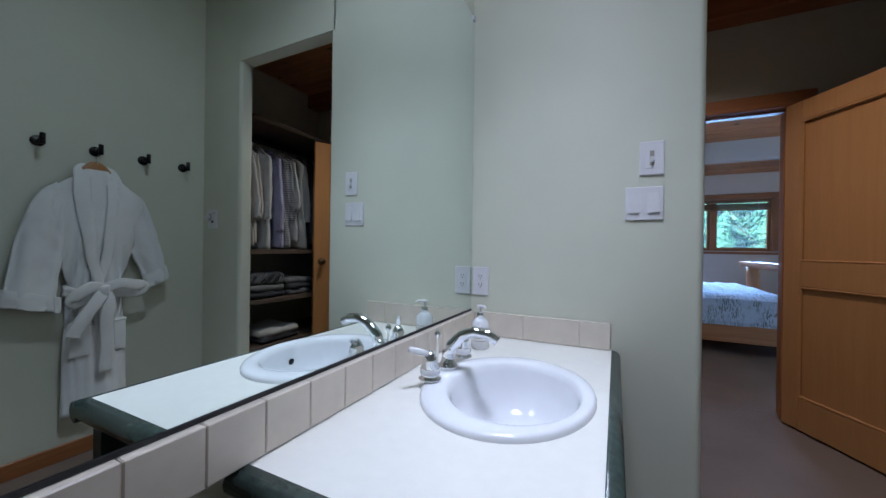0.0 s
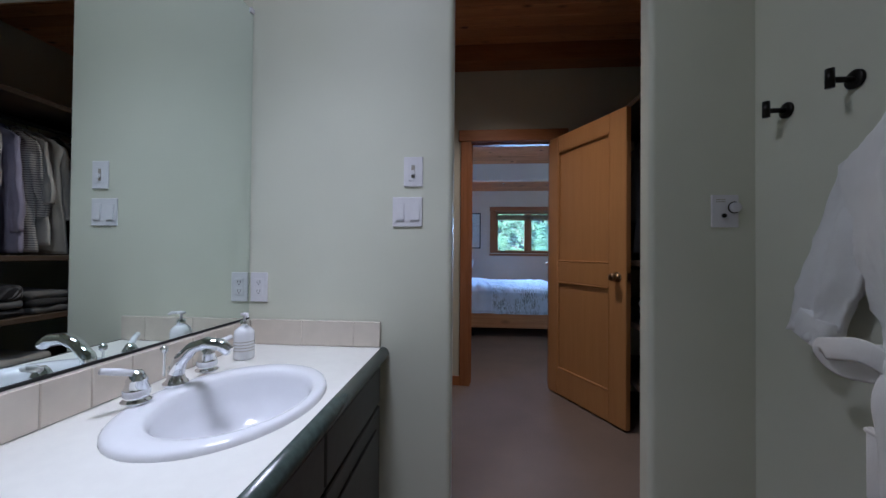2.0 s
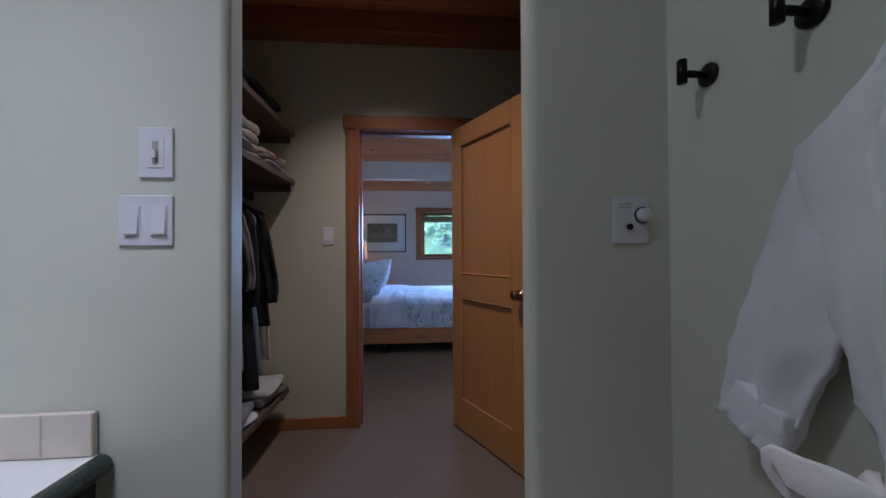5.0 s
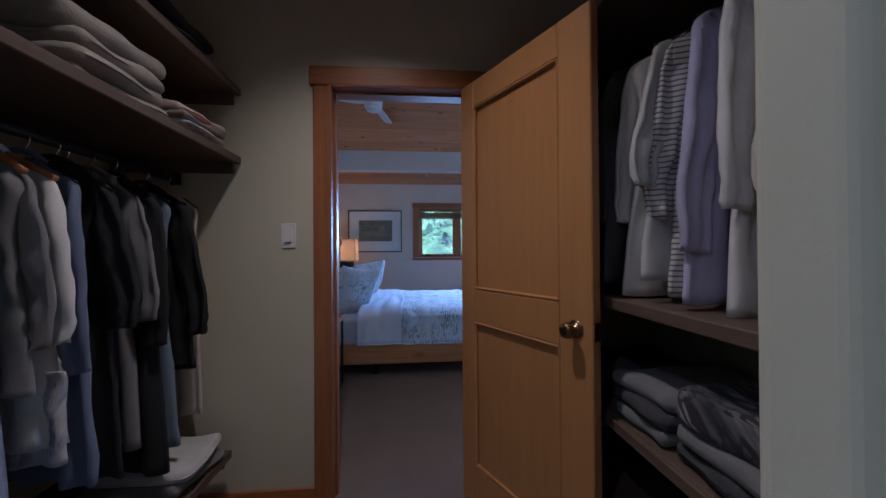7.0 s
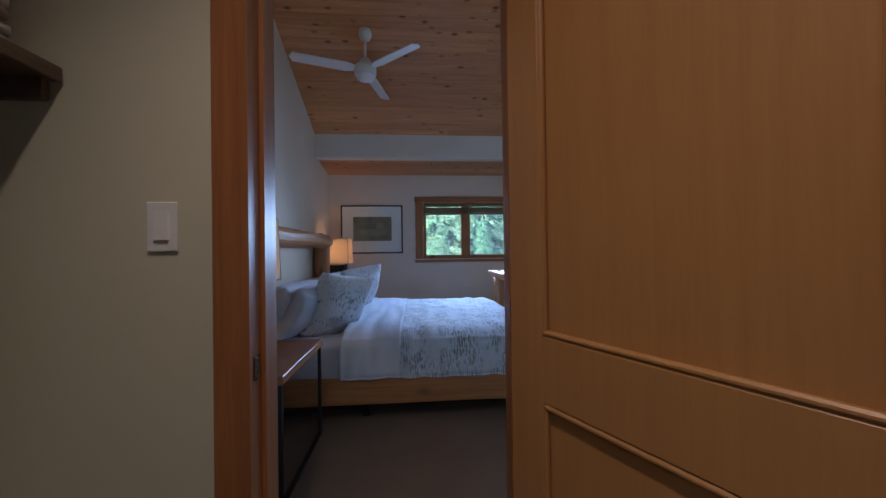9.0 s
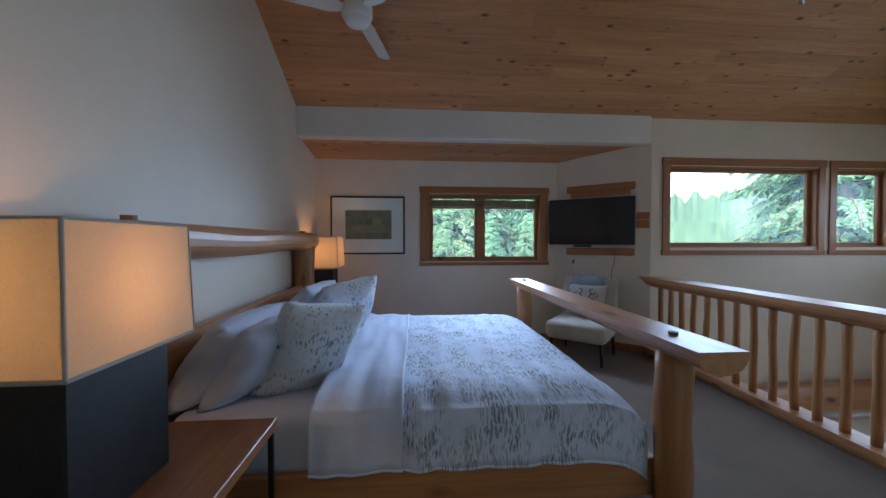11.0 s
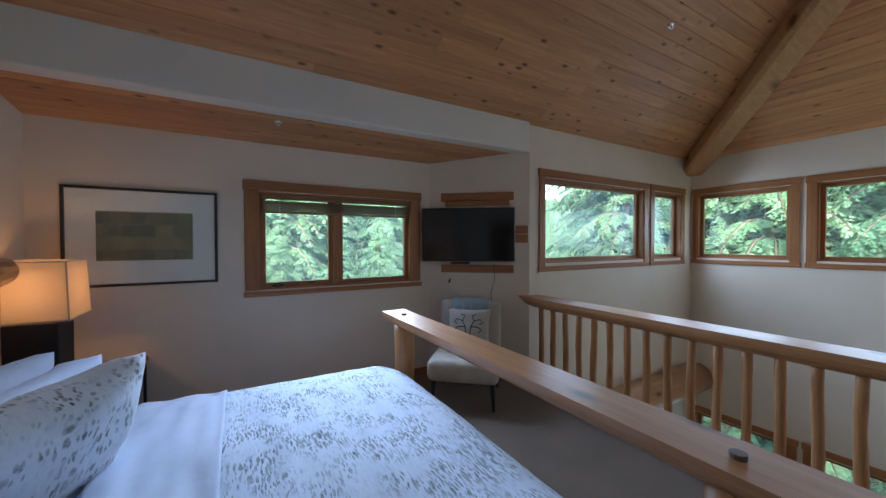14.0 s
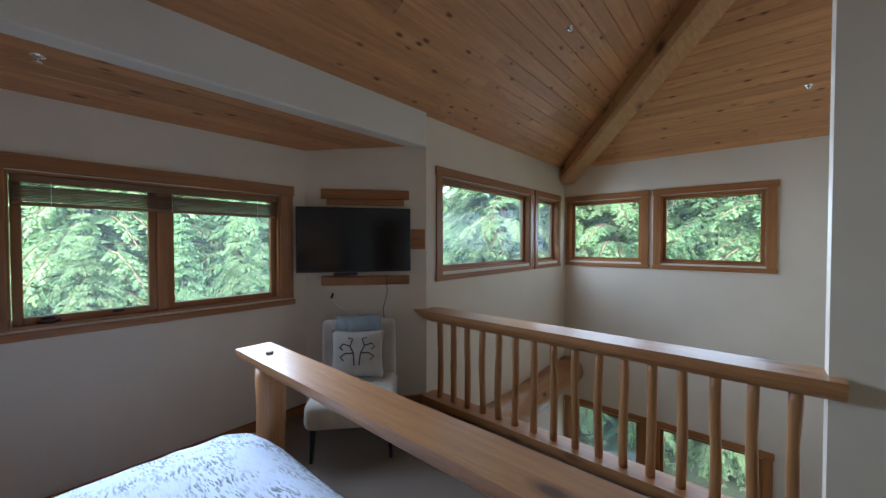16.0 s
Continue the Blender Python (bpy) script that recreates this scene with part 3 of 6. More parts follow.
def planks(length_axis, strips):
    """Tongue-and-groove boards as one mesh. strips: for each board its four lower corners and an up vector."""
    verts, faces = [], []
    for a, b, c, d, up in strips:
        k = len(verts)
        mid = (Vector(a) + Vector(b) + Vector(c) + Vector(d)) / 4
        low = [Vector(p) for p in (a, b, c, d)]
        side = (low[3] - low[0]).normalized()
        shy = [low[0] + side * 0.006, low[1] + side * 0.006, low[2] - side * 0.006, low[3] - side * 0.006]
        verts += [tuple(p) for p in shy]
        verts += [tuple(p + Vector(up) * 0.007) for p in low]
        verts += [tuple(p + Vector(up) * 0.02) for p in low]
        faces.append((k, k + 1, k + 2, k + 3))
        for o in (0, 4):
            for i in range(4):
                j = (i + 1) % 4
                faces.append((k + o + i, k + o + 4 + i, k + o + 4 + j, k + o + j))
    me = bpy.data.meshes.new("boards")
    me.from_pydata(verts, [], faces)
    return me


def board_runs(lo, hi, rng):
    at, out = lo, []
    while at < hi - 0.01:
        step = rng.uniform(1.4, 3.6)
        end = hi if hi - at - step < 0.6 else at + step
        out.append((at, end))
        at = end
    return out


def sloped_ceiling(name, along, label, mat):
    rng, w, strips = random.Random(3 if along == "x" else 4), 0.118, []
    d = 0.0
    top = 4.2
    while d < top:
        e = min(top, d + w)
        if along == "x":
            y0, y1 = WALL_CLERE - d, WALL_CLERE - e
            z0, z1 = EAVE + SLOPE * d, EAVE + SLOPE * e
            runs = board_runs(WALL_BED - 0.05, WALL_RIGHT - d, rng)
            for i, (s, t) in enumerate(runs):
                u = WALL_RIGHT - e if i == len(runs) - 1 else t
                strips.append(((s, y0, z0), (t - 0.001, y0, z0), (u - 0.001, y1, z1), (s, y1, z1), (0, 0, 1)))
        else:
            x0, x1 = WALL_RIGHT - d, WALL_RIGHT - e
            z0, z1 = EAVE + SLOPE * d, EAVE + SLOPE * e
            runs = board_runs(3.5, WALL_CLERE - d, rng)
            for i, (s, t) in enumerate(runs):
                u = WALL_CLERE - e if i == len(runs) - 1 else t
                strips.append(((x0, s, z0), (x0, t - 0.001, z0), (x1, u - 0.001, z1), (x1, s, z1), (0, 0, 1)))
        d = e
    me = planks(along, strips)
    me.materials.append(mat)
    return tagged(new(name, me), label, "ceiling", kind="structure")


sloped_ceiling("ceiling_bedroom", "x", "knotty pine plank sloped ceiling", M_CEIL_X)
sloped_ceiling("ceiling_gable", "y", "knotty pine plank sloped ceiling", M_CEIL_Y)


def flat_ceiling(name, x0, x1, y0, y1, za, zb, mat, label, seed):
    rng, strips, n = random.Random(seed), [], max(1, round((y1 - y0) / 0.118))
    for i in range(n):
        a, b = y0 + (y1 - y0) * i / n, y0 + (y1 - y0) * (i + 1) / n
        p, q = za + (zb - za) * i / n, za + (zb - za) * (i + 1) / n
        for s, t in board_runs(x0, x1, rng):
            strips.append(((s, a, p), (t - 0.001, a, p), (t - 0.001, b, q), (s, b, q), (0, 0, 1)))
    me = planks("x", strips)
    me.materials.append(mat)
    return tagged(new(name, me), label, "ceiling", kind="structure")


flat_ceiling("ceiling_alcove", WALL_BED, 3.5, 7.905, WALL_FAR + 0.05, 2.60, 2.505, M_CEIL_X, "cedar plank alcove ceiling", 5)
flat_ceiling("ceiling_closet", -0.86, 2.05, 2.03, 3.56, 2.80, 2.80, M_CEIL_X, "cedar plank closet ceiling", 6)
structure("beam_closet", box(-0.76, 1.95, 3.40, 3.558, 2.655, 2.798, 0.006), M_TRIM, "dark-stained cedar beam above the closet door")
# roof over all, outside
structure("roof", prism([(3.4, 5.10), (8.9, 2.46 + 0.6), (8.9, 2.46 + 0.72), (3.4, 5.25)], "x", -0.9, 2.9), M_BARK, "brown shingle roof")
structure("roof_gable", prism([(2.9, 5.10), (7.6, 2.98), (7.6, 3.10), (2.9, 5.25)], "y", 3.4, 8.1), M_BARK, "brown shingle roof")
structure("roof_flat", box(-0.95, 2.10, -1.5, 3.55, 2.92, 3.0), M_BARK, "brown shingle roof")


def hip_beam():
    """The peeled log under the hip, from the corner upwards."""
    way = Vector((-1, -1, SLOPE))
    foot = Vector((WALL_RIGHT, WALL_CLERE, EAVE + 0.02))
    side, bm, rings = Vector((1, -1, 0)).normalized(), bmesh.new(), []
    section = ((-0.148, 0.0), (-0.152, -0.25), (-0.115, -0.30), (0.115, -0.30), (0.152, -0.25), (0.148, 0.0))
    for i in range(15):
        c = foot + way * (0.05 + 0.29 * i)
        rings.append([bm.verts.new(c + side * (u + 0.006 * noise.noise(Vector((i * 0.8, k, 1)))) + Vector((0, 0, w + 0.006 * noise.noise(Vector((i * 0.7, k, 5)))))) for k, (u, w) in enumerate(section)])
    for a, b in zip(rings, rings[1:]):
        for k in range(6):
            bm.faces.new((a[k], a[(k + 1) % 6], b[(k + 1) % 6], b[k]))
    bm.faces.new(rings[0][::-1])
    bm.faces.new(rings[-1])
    return bm


beam = thing("log_beam", "thick hewn pine beam under the hip of the ceiling", "beam", (WALL_RIGHT - 0.1, WALL_CLERE - 0.1, EAVE - 0.3))
part("log", hip_beam(), M_BEAM, beam)

# trim and baseboards
structure("baseboard_closet", box(-0.76, 0.197, 3.544, 3.559, 0, 0.078, 0.003), M_TRIM, "fir baseboard", "baseboard")
structure("baseboard_bedroom_far", box(WALL_BED, 2.64, WALL_FAR - 0.015, WALL_FAR, 0, 0.09, 0.003), M_TRIM, "fir baseboard", "baseboard")
structure("baseboard_bed", box(WALL_BED, WALL_BED + 0.015, 3.68, WALL_FAR - 0.015, 0, 0.09, 0.003), M_TRIM_Y, "fir baseboard", "baseboard")
structure("baseboard_robe", box(1.32, 1.335, -1.3, 1.925, 0, 0.08, 0.003), M_TRIM_Y, "fir baseboard", "baseboard")
structure("baseboard_bath", box(0.98, 1.335, 1.926, 1.94, 0, 0.08, 0.003), M_TRIM, "fir baseboard", "baseboard")
structure("baseboard_television", prism([(TV_A.x - 0.012, TV_A.y - 0.016), (TV_B.x - 0.012, TV_B.y - 0.014), (TV_B.x, TV_B.y), (TV_A.x, TV_A.y)], "z", 0, 0.09), M_TRIM, "fir baseboard", "baseboard")


# ---- doorway and door ----
def door_casing():
    c = thing("door_1", "fir door casing around the bedroom doorway", "door frame", (0.62, 3.56, 0), kind="structure")
    for s0, s1, name in ((0.195, 0.268, "casing"), (0.972, 1.045, "casing")):
        part(name, box(s0, s1, 3.537, 3.559, 0, 2.055, 0.004), M_TRIM_Z, c)
        part(name, box(s0, s1, 3.681, 3.703, 0, 2.055, 0.004), M_TRIM_Z, c)
    for y0, y1 in ((3.532, 3.559), (3.681, 3.708)):
        part("head_casing", box(0.177, 1.082, y0, y1, 2.057, 2.152, 0.005), M_TRIM, c)
    part("jamb", box(DOOR_L - 0.018, DOOR_L, 3.535, 3.705, 0, DOOR_TOP), M_TRIM_Z, c)
    part("jamb", box(DOOR_R, DOOR_R + 0.018, 3.535, 3.705, 0, DOOR_TOP), M_TRIM_Z, c)
    part("head_jamb", box(DOOR_L - 0.018, DOOR_R + 0.018, 3.535, 3.705, DOOR_TOP, DOOR_TOP + 0.018), M_TRIM, c)
    part("stop", box(DOOR_L, DOOR_L + 0.012, 3.60, 3.635, 0, DOOR_TOP), M_TRIM_Z, c)
    part("stop", box(DOOR_R - 0.012, DOOR_R, 3.60, 3.635, 0, DOOR_TOP), M_TRIM_Z, c)
    part("head_stop", box(DOOR_L, DOOR_R, 3.60, 3.635, DOOR_TOP - 0.012, DOOR_TOP), M_TRIM, c)
    part("strike_plate", box(DOOR_L, DOOR_L + 0.003, 3.555, 3.585, 0.93, 0.99), M_BRASS, c)


door_casing()


def panel_door():
    """Two-panel door on its hinge, open into the closet. Local x runs from the hinge to the free edge."""
    w, h, t = 0.752, 2.035, 0.042
    d = thing("door_2", "honey-coloured two-panel fir door standing open", "door", (0.962, 3.540, 0.012), -64.0)
    stile, top, mid0, mid1, low = 0.105, 0.125, 0.885, 1.04, 0.20

    def b(x0, x1, z0, z1, y0=-t, y1=0.0, bev=0.004):
        return box(x0, x1, y0, y1, z0, z1, bev)
    part("stile", b(0, stile, 0, h), M_DOOR, d, local=True)
    part("stile", b(w - stile - 0.03, w, 0, h), M_DOOR, d, local=True)
    r = w - stile - 0.03
    for z0, z1, name in ((h - top, h, "rail"), (mid0, mid1, "rail"), (0, low, "rail")):
        part(name, b(stile, r, z0, z1, -t + 0.001, -0.001), M_DOOR, d, local=True)
    for z0, z1 in ((low, mid0), (mid1, h - top)):
        part("panel", b(stile, r, z0, z1, -t + 0.015, -0.015, 0.0), M_DOOR, d, local=True)
        for y0, y1 in ((-t - 0.001, -t + 0.0148), (-0.0148, 0.001)):
            mould = bmesh.new()
            for x0, x1, a0, a1 in ((stile, stile + 0.012, z0, z1), (r - 0.012, r, z0, z1), (stile, r, z0, z0 + 0.012), (stile, r, z1 - 0.012, z1)):
                box(x0, x1, y0, y1, a0, a1, 0.004, bm=mould)
            part("moulding", mould, M_DOOR, d, local=True)
    kx, kz = w - 0.067, 0.955
    for sgn, y in ((-1, -t), (1, 0.0)):
        knob = part("knob", lathe([(0.028, 0), (0.028, sgn * 0.006), (0.012, sgn * 0.010), (0.010, sgn * 0.024), (0.021, sgn * 0.029), (0.027, sgn * 0.042), (0.024, sgn * 0.055), (0.010, sgn * 0.060)], (kx, y, kz), 22, axis="y"), M_BRASS, d, "round aged brass knob", True, True)
        part("rosette", lathe([(0.032, 0), (0.032, sgn * 0.004), (0.026, sgn * 0.007)], (kx, y, kz), 22, axis="y"), M_BRASS, d, smooth=True, local=True)
    part("latch_plate", box(w, w + 0.002, -t + 0.008, -0.008, kz - 0.03, kz + 0.03), M_BRASS, d, "brass latch plate", local=True)
    for z in (0.25, 1.02, 1.80):
        part("hinge", tube([(-0.006, 0.004, z - 0.045), (-0.006, 0.004, z + 0.045)], 0.006, 10), M_BRASS, d, "brass hinge", local=True)


panel_door()


# ---- windows ----
def window(name, label, axis, face, out, hole, trim, panes, deep=0.11, sill=False, cord=None):
    """Casing, jamb lining, sashes and panes. axis: the way the wall runs; face: its inner face; out: +1 outwards."""
    s0, s1, z0, z1 = hole
    t0, t1, u0, u1 = trim

    def b(a0, a1, d0, d1, c0, c1, bev=0.003):
        lo, hi = sorted((face + out * d0, face + out * d1))
        return box(a0, a1, lo, hi, c0, c1, bev) if axis == "x" else box(lo, hi, a0, a1, c0, c1, bev)
    m_long = M_TRIM if axis == "x" else M_TRIM_Y
    w = thing(name, label, "window", ((s0 + s1) / 2, face, z0) if axis == "x" else (face, (s0 + s1) / 2, z0), kind="structure")
    part("casing", b(t0, s0 + 0.004, -0.020, -0.001, u0 + 0.06, u1 - 0.09), M_TRIM_Z, w)
    part("casing", b(s1 - 0.004, t1, -0.020, -0.001, u0 + 0.06, u1 - 0.09), M_TRIM_Z, w)
    part("head_casing", b(t0 - 0.012, t1 + 0.012, -0.027, -0.001, u1 - 0.09, u1, 0.004), m_long, w)
    part("sill_casing", b(t0 - 0.012, t1 + 0.012, -0.034 if sill else -0.024, -0.001, u0, u0 + 0.06 if not sill else u0 + 0.045, 0.004), m_long, w)
    lining = ((s0, s0 + 0.016, z0, z1, M_TRIM_Z), (s1 - 0.016, s1, z0, z1, M_TRIM_Z), (s0 + 0.016, s1 - 0.016, z1 - 0.016, z1, m_long), (s0 + 0.016, s1 - 0.016, z0, z0 + 0.016, m_long))
    for a0, a1, c0, c1, mat in lining:
        part("jamb", b(a0, a1, 0.0, deep + 0.03, c0, c1, 0.0), mat, w)
    for p0, p1 in panes:
        f = 0.045
        for a0, a1, c0, c1, mat in ((p0, p0 + f, z0 + 0.016, z1 - 0.016, M_TRIM_Z), (p1 - f, p1, z0 + 0.016, z1 - 0.016, M_TRIM_Z), (p0 + f, p1 - f, z1 - 0.016 - f, z1 - 0.016, m_long), (p0 + f, p1 - f, z0 + 0.016, z0 + 0.016 + f, m_long)):
            part("sash", b(a0, a1, deep - 0.045, deep, c0, c1, 0.004), mat, w)
        g = part("pane", b(p0 + f - 0.004, p1 - f + 0.004, deep - 0.022, deep - 0.016, z0 + 0.012 + f, z1 - 0.012 - f, 0.0), M_GLASS, w)
        g.visible_shadow = False
    return w


w1 = window("window_1", "two-light fir casement window with a raised wooden blind", "x", WALL_FAR, 1, WIN, (0.70, 2.507, 1.065, 2.155), [(0.835, 1.515), (1.575, 2.38)], 0.10, True)
part("mullion", box(1.515, 1.575, WALL_FAR + 0.035, WALL_FAR + 0.12, 1.14, 2.045, 0.003), M_TRIM_Z, w1)
for lx, tilt in ((0.98, 1), (1.30, -1)):
    part("latch", box(lx - 0.03, lx + 0.03, WALL_FAR + 0.040, WALL_FAR + 0.056, 1.165, 1.180, 0.004), M_BRONZE, w1, "dark casement lock")
part("crank", tube([(0.93, WALL_FAR + 0.03, 1.155), (0.99, WALL_FAR + 0.02, 1.15), (1.03, WALL_FAR + 0.015, 1.165)], 0.008, 8), M_BRONZE, w1, "dark casement crank", True)
window("window_2", "fixed fir clerestory window with a deep sill", "x", WALL_CLERE, 1, CLERE_A, (3.673, 5.86, 1.229, 2.432), [(3.783, 5.757)], 0.12)
window("window_3", "narrow fir clerestory window beside the corner", "x", WALL_CLERE, 1, CLERE_B, (5.93, 6.88, 1.229, 2.432), [(6.038, 6.782)], 0.12)
window("window_4", "fir clerestory window in the tall wall", "y", WALL_RIGHT, 1, RIGHT_A, (6.475, 7.76, 1.237, 2.432), [(6.588, 7.682)], 0.12)
window("window_5", "fir clerestory window in the tall wall", "y", WALL_RIGHT, 1, RIGHT_B, (5.035, 6.415, 1.237, 2.432), [(5.148, 6.302)], 0.12)
window("window_6", "lower fir window seen through the railing", "y", WALL_RIGHT, 1, LOW_A, (6.475, 7.76, -2.45, -1.08), [(6.588, 7.682)], 0.12)
window("window_7", "lower fir window seen through the railing", "y", WALL_RIGHT, 1, LOW_B, (5.035, 6.415, -2.45, -1.08), [(5.148, 6.302)], 0.12)


def blind():
    b = thing("window_blind", "raised wooden slat blind gathered under the window head", "blind", (1.6, WALL_FAR + 0.02, 1.95))
    part("head_rail", box(0.84, 2.37, WALL_FAR + 0.004, WALL_FAR + 0.045, 1.995, 2.04, 0.003), M_BLIND, b)
    for i in range(9):
        part("slat", box(0.845, 2.365, WALL_FAR - 0.002, WALL_FAR + 0.046, 1.885 + i * 0.0105, 1.891 + i * 0.0105, 0.001), M_BLIND, b)
    part("bottom_rail", box(0.845, 2.365, WALL_FAR, WALL_FAR + 0.044, 1.858, 1.880, 0.003), M_BLIND, b)
    for x in (1.0, 1.6, 2.2):
        part("cord", tube([(x, WALL_FAR - 0.003, 1.86), (x, WALL_FAR - 0.003, 2.0)], 0.0015, 6), M_PLASTIC, b)


blind()


# ---- outdoors ----
structure("ground", box(-60, 80, -60, 90, -3.6, -3.2), M_GROUND, "mossy forest ground")


def conifer(name, height, reach, seed, mat):
    """A spruce: tapered trunk, drooping limbs and sprays of needles."""
    rng = np.random.default_rng(seed)
    t = thing(name, "tall green spruce with drooping needle sprays outside", "tree", (0, 0, -3.2))
    part("trunk", tube([(0, 0, -0.1), (0.03, 0.02, height * 0.4), (0, 0, height)], [height * 0.016, height * 0.010, 0.01], 10), M_BARK, t, smooth=True, local=True)
    limbs = bmesh.new()
    verts, faces = [], []
    levels = int(height / 0.30)
    for i in range(levels):
        for k in range(10):
            z = min(height * 0.985, height * (0.06 + 0.92 * i / levels) + rng.uniform(-0.2, 0.2))
            span = reach * (1 - z / height) ** 0.75 + 0.12
            a = rng.uniform(0, 2 * math.pi)
            long = span * rng.uniform(0.55, 1.1)
            out = np.array((math.cos(a), math.sin(a), 0.0))
            side = np.array((-out[1], out[0], 0.0))
            n = 5
            spine = [out * long * s + np.array((0, 0, z + 0.10 * long * math.sin(s * 3.0) - 0.34 * long * s * s)) for s in np.linspace(0.02, 1, n)]
            if long > 0.5:
                tube([tuple(p) for p in spine], [0.022 * long * (1 - 0.2 * j) / 1.5 + 0.003 for j in range(n)], 4, limbs, cap=False)
            count = int(15 * long) + 6
            for s in rng.uniform(0.15, 1.0, count):
                f = s * (n - 1)
                j = min(int(f), n - 2)
                p = spine[j] * (1 - f + j) + spine[j + 1] * (f - j)
                for sg in (1, -1):
                    ln = rng.uniform(0.20, 0.42) * (0.5 + 0.6 * (1 - s)) * (0.75 + 0.3 * min(long, 1.5))
                    way = out * rng.uniform(0.35, 0.8) + side * sg * rng.uniform(0.5, 1.0) + np.array((0, 0, rng.uniform(-0.7, 0.0)))
                    way /= np.linalg.norm(way)
                    wide = np.cross(way, (0, 0, 1.0))
                    down = np.array((0, 0, -ln * 0.16))
                    q = len(verts)
                    m1, m2, tip = p + way * ln * 0.28, p + way * ln * 0.62 + down * 0.3, p + way * ln + down
                    verts += [p, m1 + wide * ln * 0.05, m1 - wide * ln * 0.05, tip, m1 + wide * ln * 0.26 + way * ln * 0.16 + down, m1 - wide * ln * 0.26 + way * ln * 0.16 + down, m2 + wide * ln * 0.17 + way * ln * 0.14 + down, m2 - wide * ln * 0.17 + way * ln * 0.14 + down, m2]
                    faces += [(q, q + 1, q + 3, q + 2), (q + 1, q + 4, q + 8), (q + 2, q + 8, q + 5), (q + 8, q + 6, q + 3), (q + 8, q + 3, q + 7)]
    part("limb", limbs, M_BARK, t, local=True)
    me = bpy.data.meshes.new("crown")
    me.from_pydata([tuple(v + np.array((0, 0, 0.0))) for v in verts], [], faces)
    me.materials.append(mat)
    crown = new("crown", me)
    crown.parent = t
    return t


spruce = conifer("spruce", 13.0, 3.0, 11, M_NEEDLES)
fir = conifer("fir_tree", 15.0, 2.6, 12, M_NEEDLES_BLUE)
spruce.matrix_basis = pose(1.9, 17.2, -3.2)
fir.matrix_basis = pose(-0.6, 18.4, -3.2)
WOODS = ((fir, -2.6, 13.4, 40, 0.38), (spruce, -1.0, 13.9, 10, 0.42), (fir, 0.3, 13.0, 140, 0.36), (spruce, 1.5, 13.6, 75, 0.42), (fir, 2.7, 13.1, 200, 0.37), (spruce, 3.9, 13.8, 260, 0.42), (fir, 5.2, 13.4, 320, 0.38), (spruce, 6.5, 12.9, 20, 0.36), (fir, 7.9, 12.6, 100, 0.27), (spruce, 9.2, 11.6, 170, 0.28), (fir, 10.2, 10.2, 230, 0.38), (spruce, 10.6, 8.8, 280, 0.42), (fir, 10.4, 7.2, 330, 0.4), (spruce, 10.7, 5.8, 30, 0.42), (fir, 10.4, 4.4, 90, 0.4), (fir, -2.3, 21.2, 20, 0.9), (spruce, 3.7, 18.6, 130, 0.9), (fir, 5.4, 17.4, 220, 0.8), (spruce, 7.2, 19.6, 300, 0.85), (fir, 0.4, 20.0, 60, 0.9), (spruce, 2.6, 21.5, 10, 0.95), (spruce, -5.2, 18.4, 160, 0.9), (spruce, 11.0, 11.4, 20, 0.95), (fir, 12.4, 5.6, 320, 1.1), (spruce, -3.4, 19.6, 70, 0.85), (fir, 6.6, 23.5, 40, 0.75), (spruce, 9.6, 18.4, 200, 0.75), (fir, 12.2, 13.6, 100, 0.95), (spruce, 11.8, 8.2, 150, 1.05), (spruce, 11.6, 4.6, 260, 1.0), (fir, 13.2, 6.4, 20, 1.1), (spruce, 13.8, 1.6, 310, 1.0), (fir, 4.6, 26.5, 330, 0.95), (fir, -7.0, 23.5, 120, 1.1), (spruce, 15.5, 15.0, 10, 1.0), (spruce, 0.6, 22.0, 80, 0.85), (fir, 16.0, 9.6, 200, 1.2), (fir, 15.4, 4.0, 250, 1.2), (spruce, -1.8, 26.5, 15, 1.1), (fir, 10.5, 27.0, 140, 0.9), (spruce, 18.0, 6.5, 60, 1.25), (fir, 3.3, 19.5, 170, 0.72), (spruce, 7.8, 29.4, 310, 1.0), (fir, 13.4, 10.4, 280, 1.05), (fir, 13.0, 3.0, 75, 1.05))
for kind, x, y, turn, size in WOODS:
    copy_thing(kind, pose(x, y, -3.2, 0, 0, turn) @ Matrix.Diagonal((size, size, size, 1)))


def far_slope():
    """The wooded hillside across the valley, its skyline broken by tree tops."""
    bm, n = bmesh.new(), 1100
    low, mid, top = [], [], []
    for i in range(n + 1):
        a = radians(-40 + 200 * i / n)
        x, y = 2 + 58 * math.cos(a), 5 + 58 * math.sin(a)
        h = 9.5 + 4 * noise.noise(Vector((i * 0.009, 0, 0))) + 1.6 * noise.noise(Vector((i * 0.16, 3, 0))) + 0.8 * noise.noise(Vector((i * 0.45, 8, 0)))
        low.append(bm.verts.new((x, y, -3.4)))
        mid.append(bm.verts.new((2 + 60 * math.cos(a), 5 + 60 * math.sin(a), h * 0.5)))
        top.append(bm.verts.new((2 + 63 * math.cos(a), 5 + 63 * math.sin(a), h)))
    for a, b in ((low, mid), (mid, top)):
        for i in range(n):
            bm.faces.new((a[i], a[i + 1], b[i + 1], b[i]))
    structure("backdrop", bm, M_SLOPE, "hazy green wooded hillside in the distance")


far_slope()


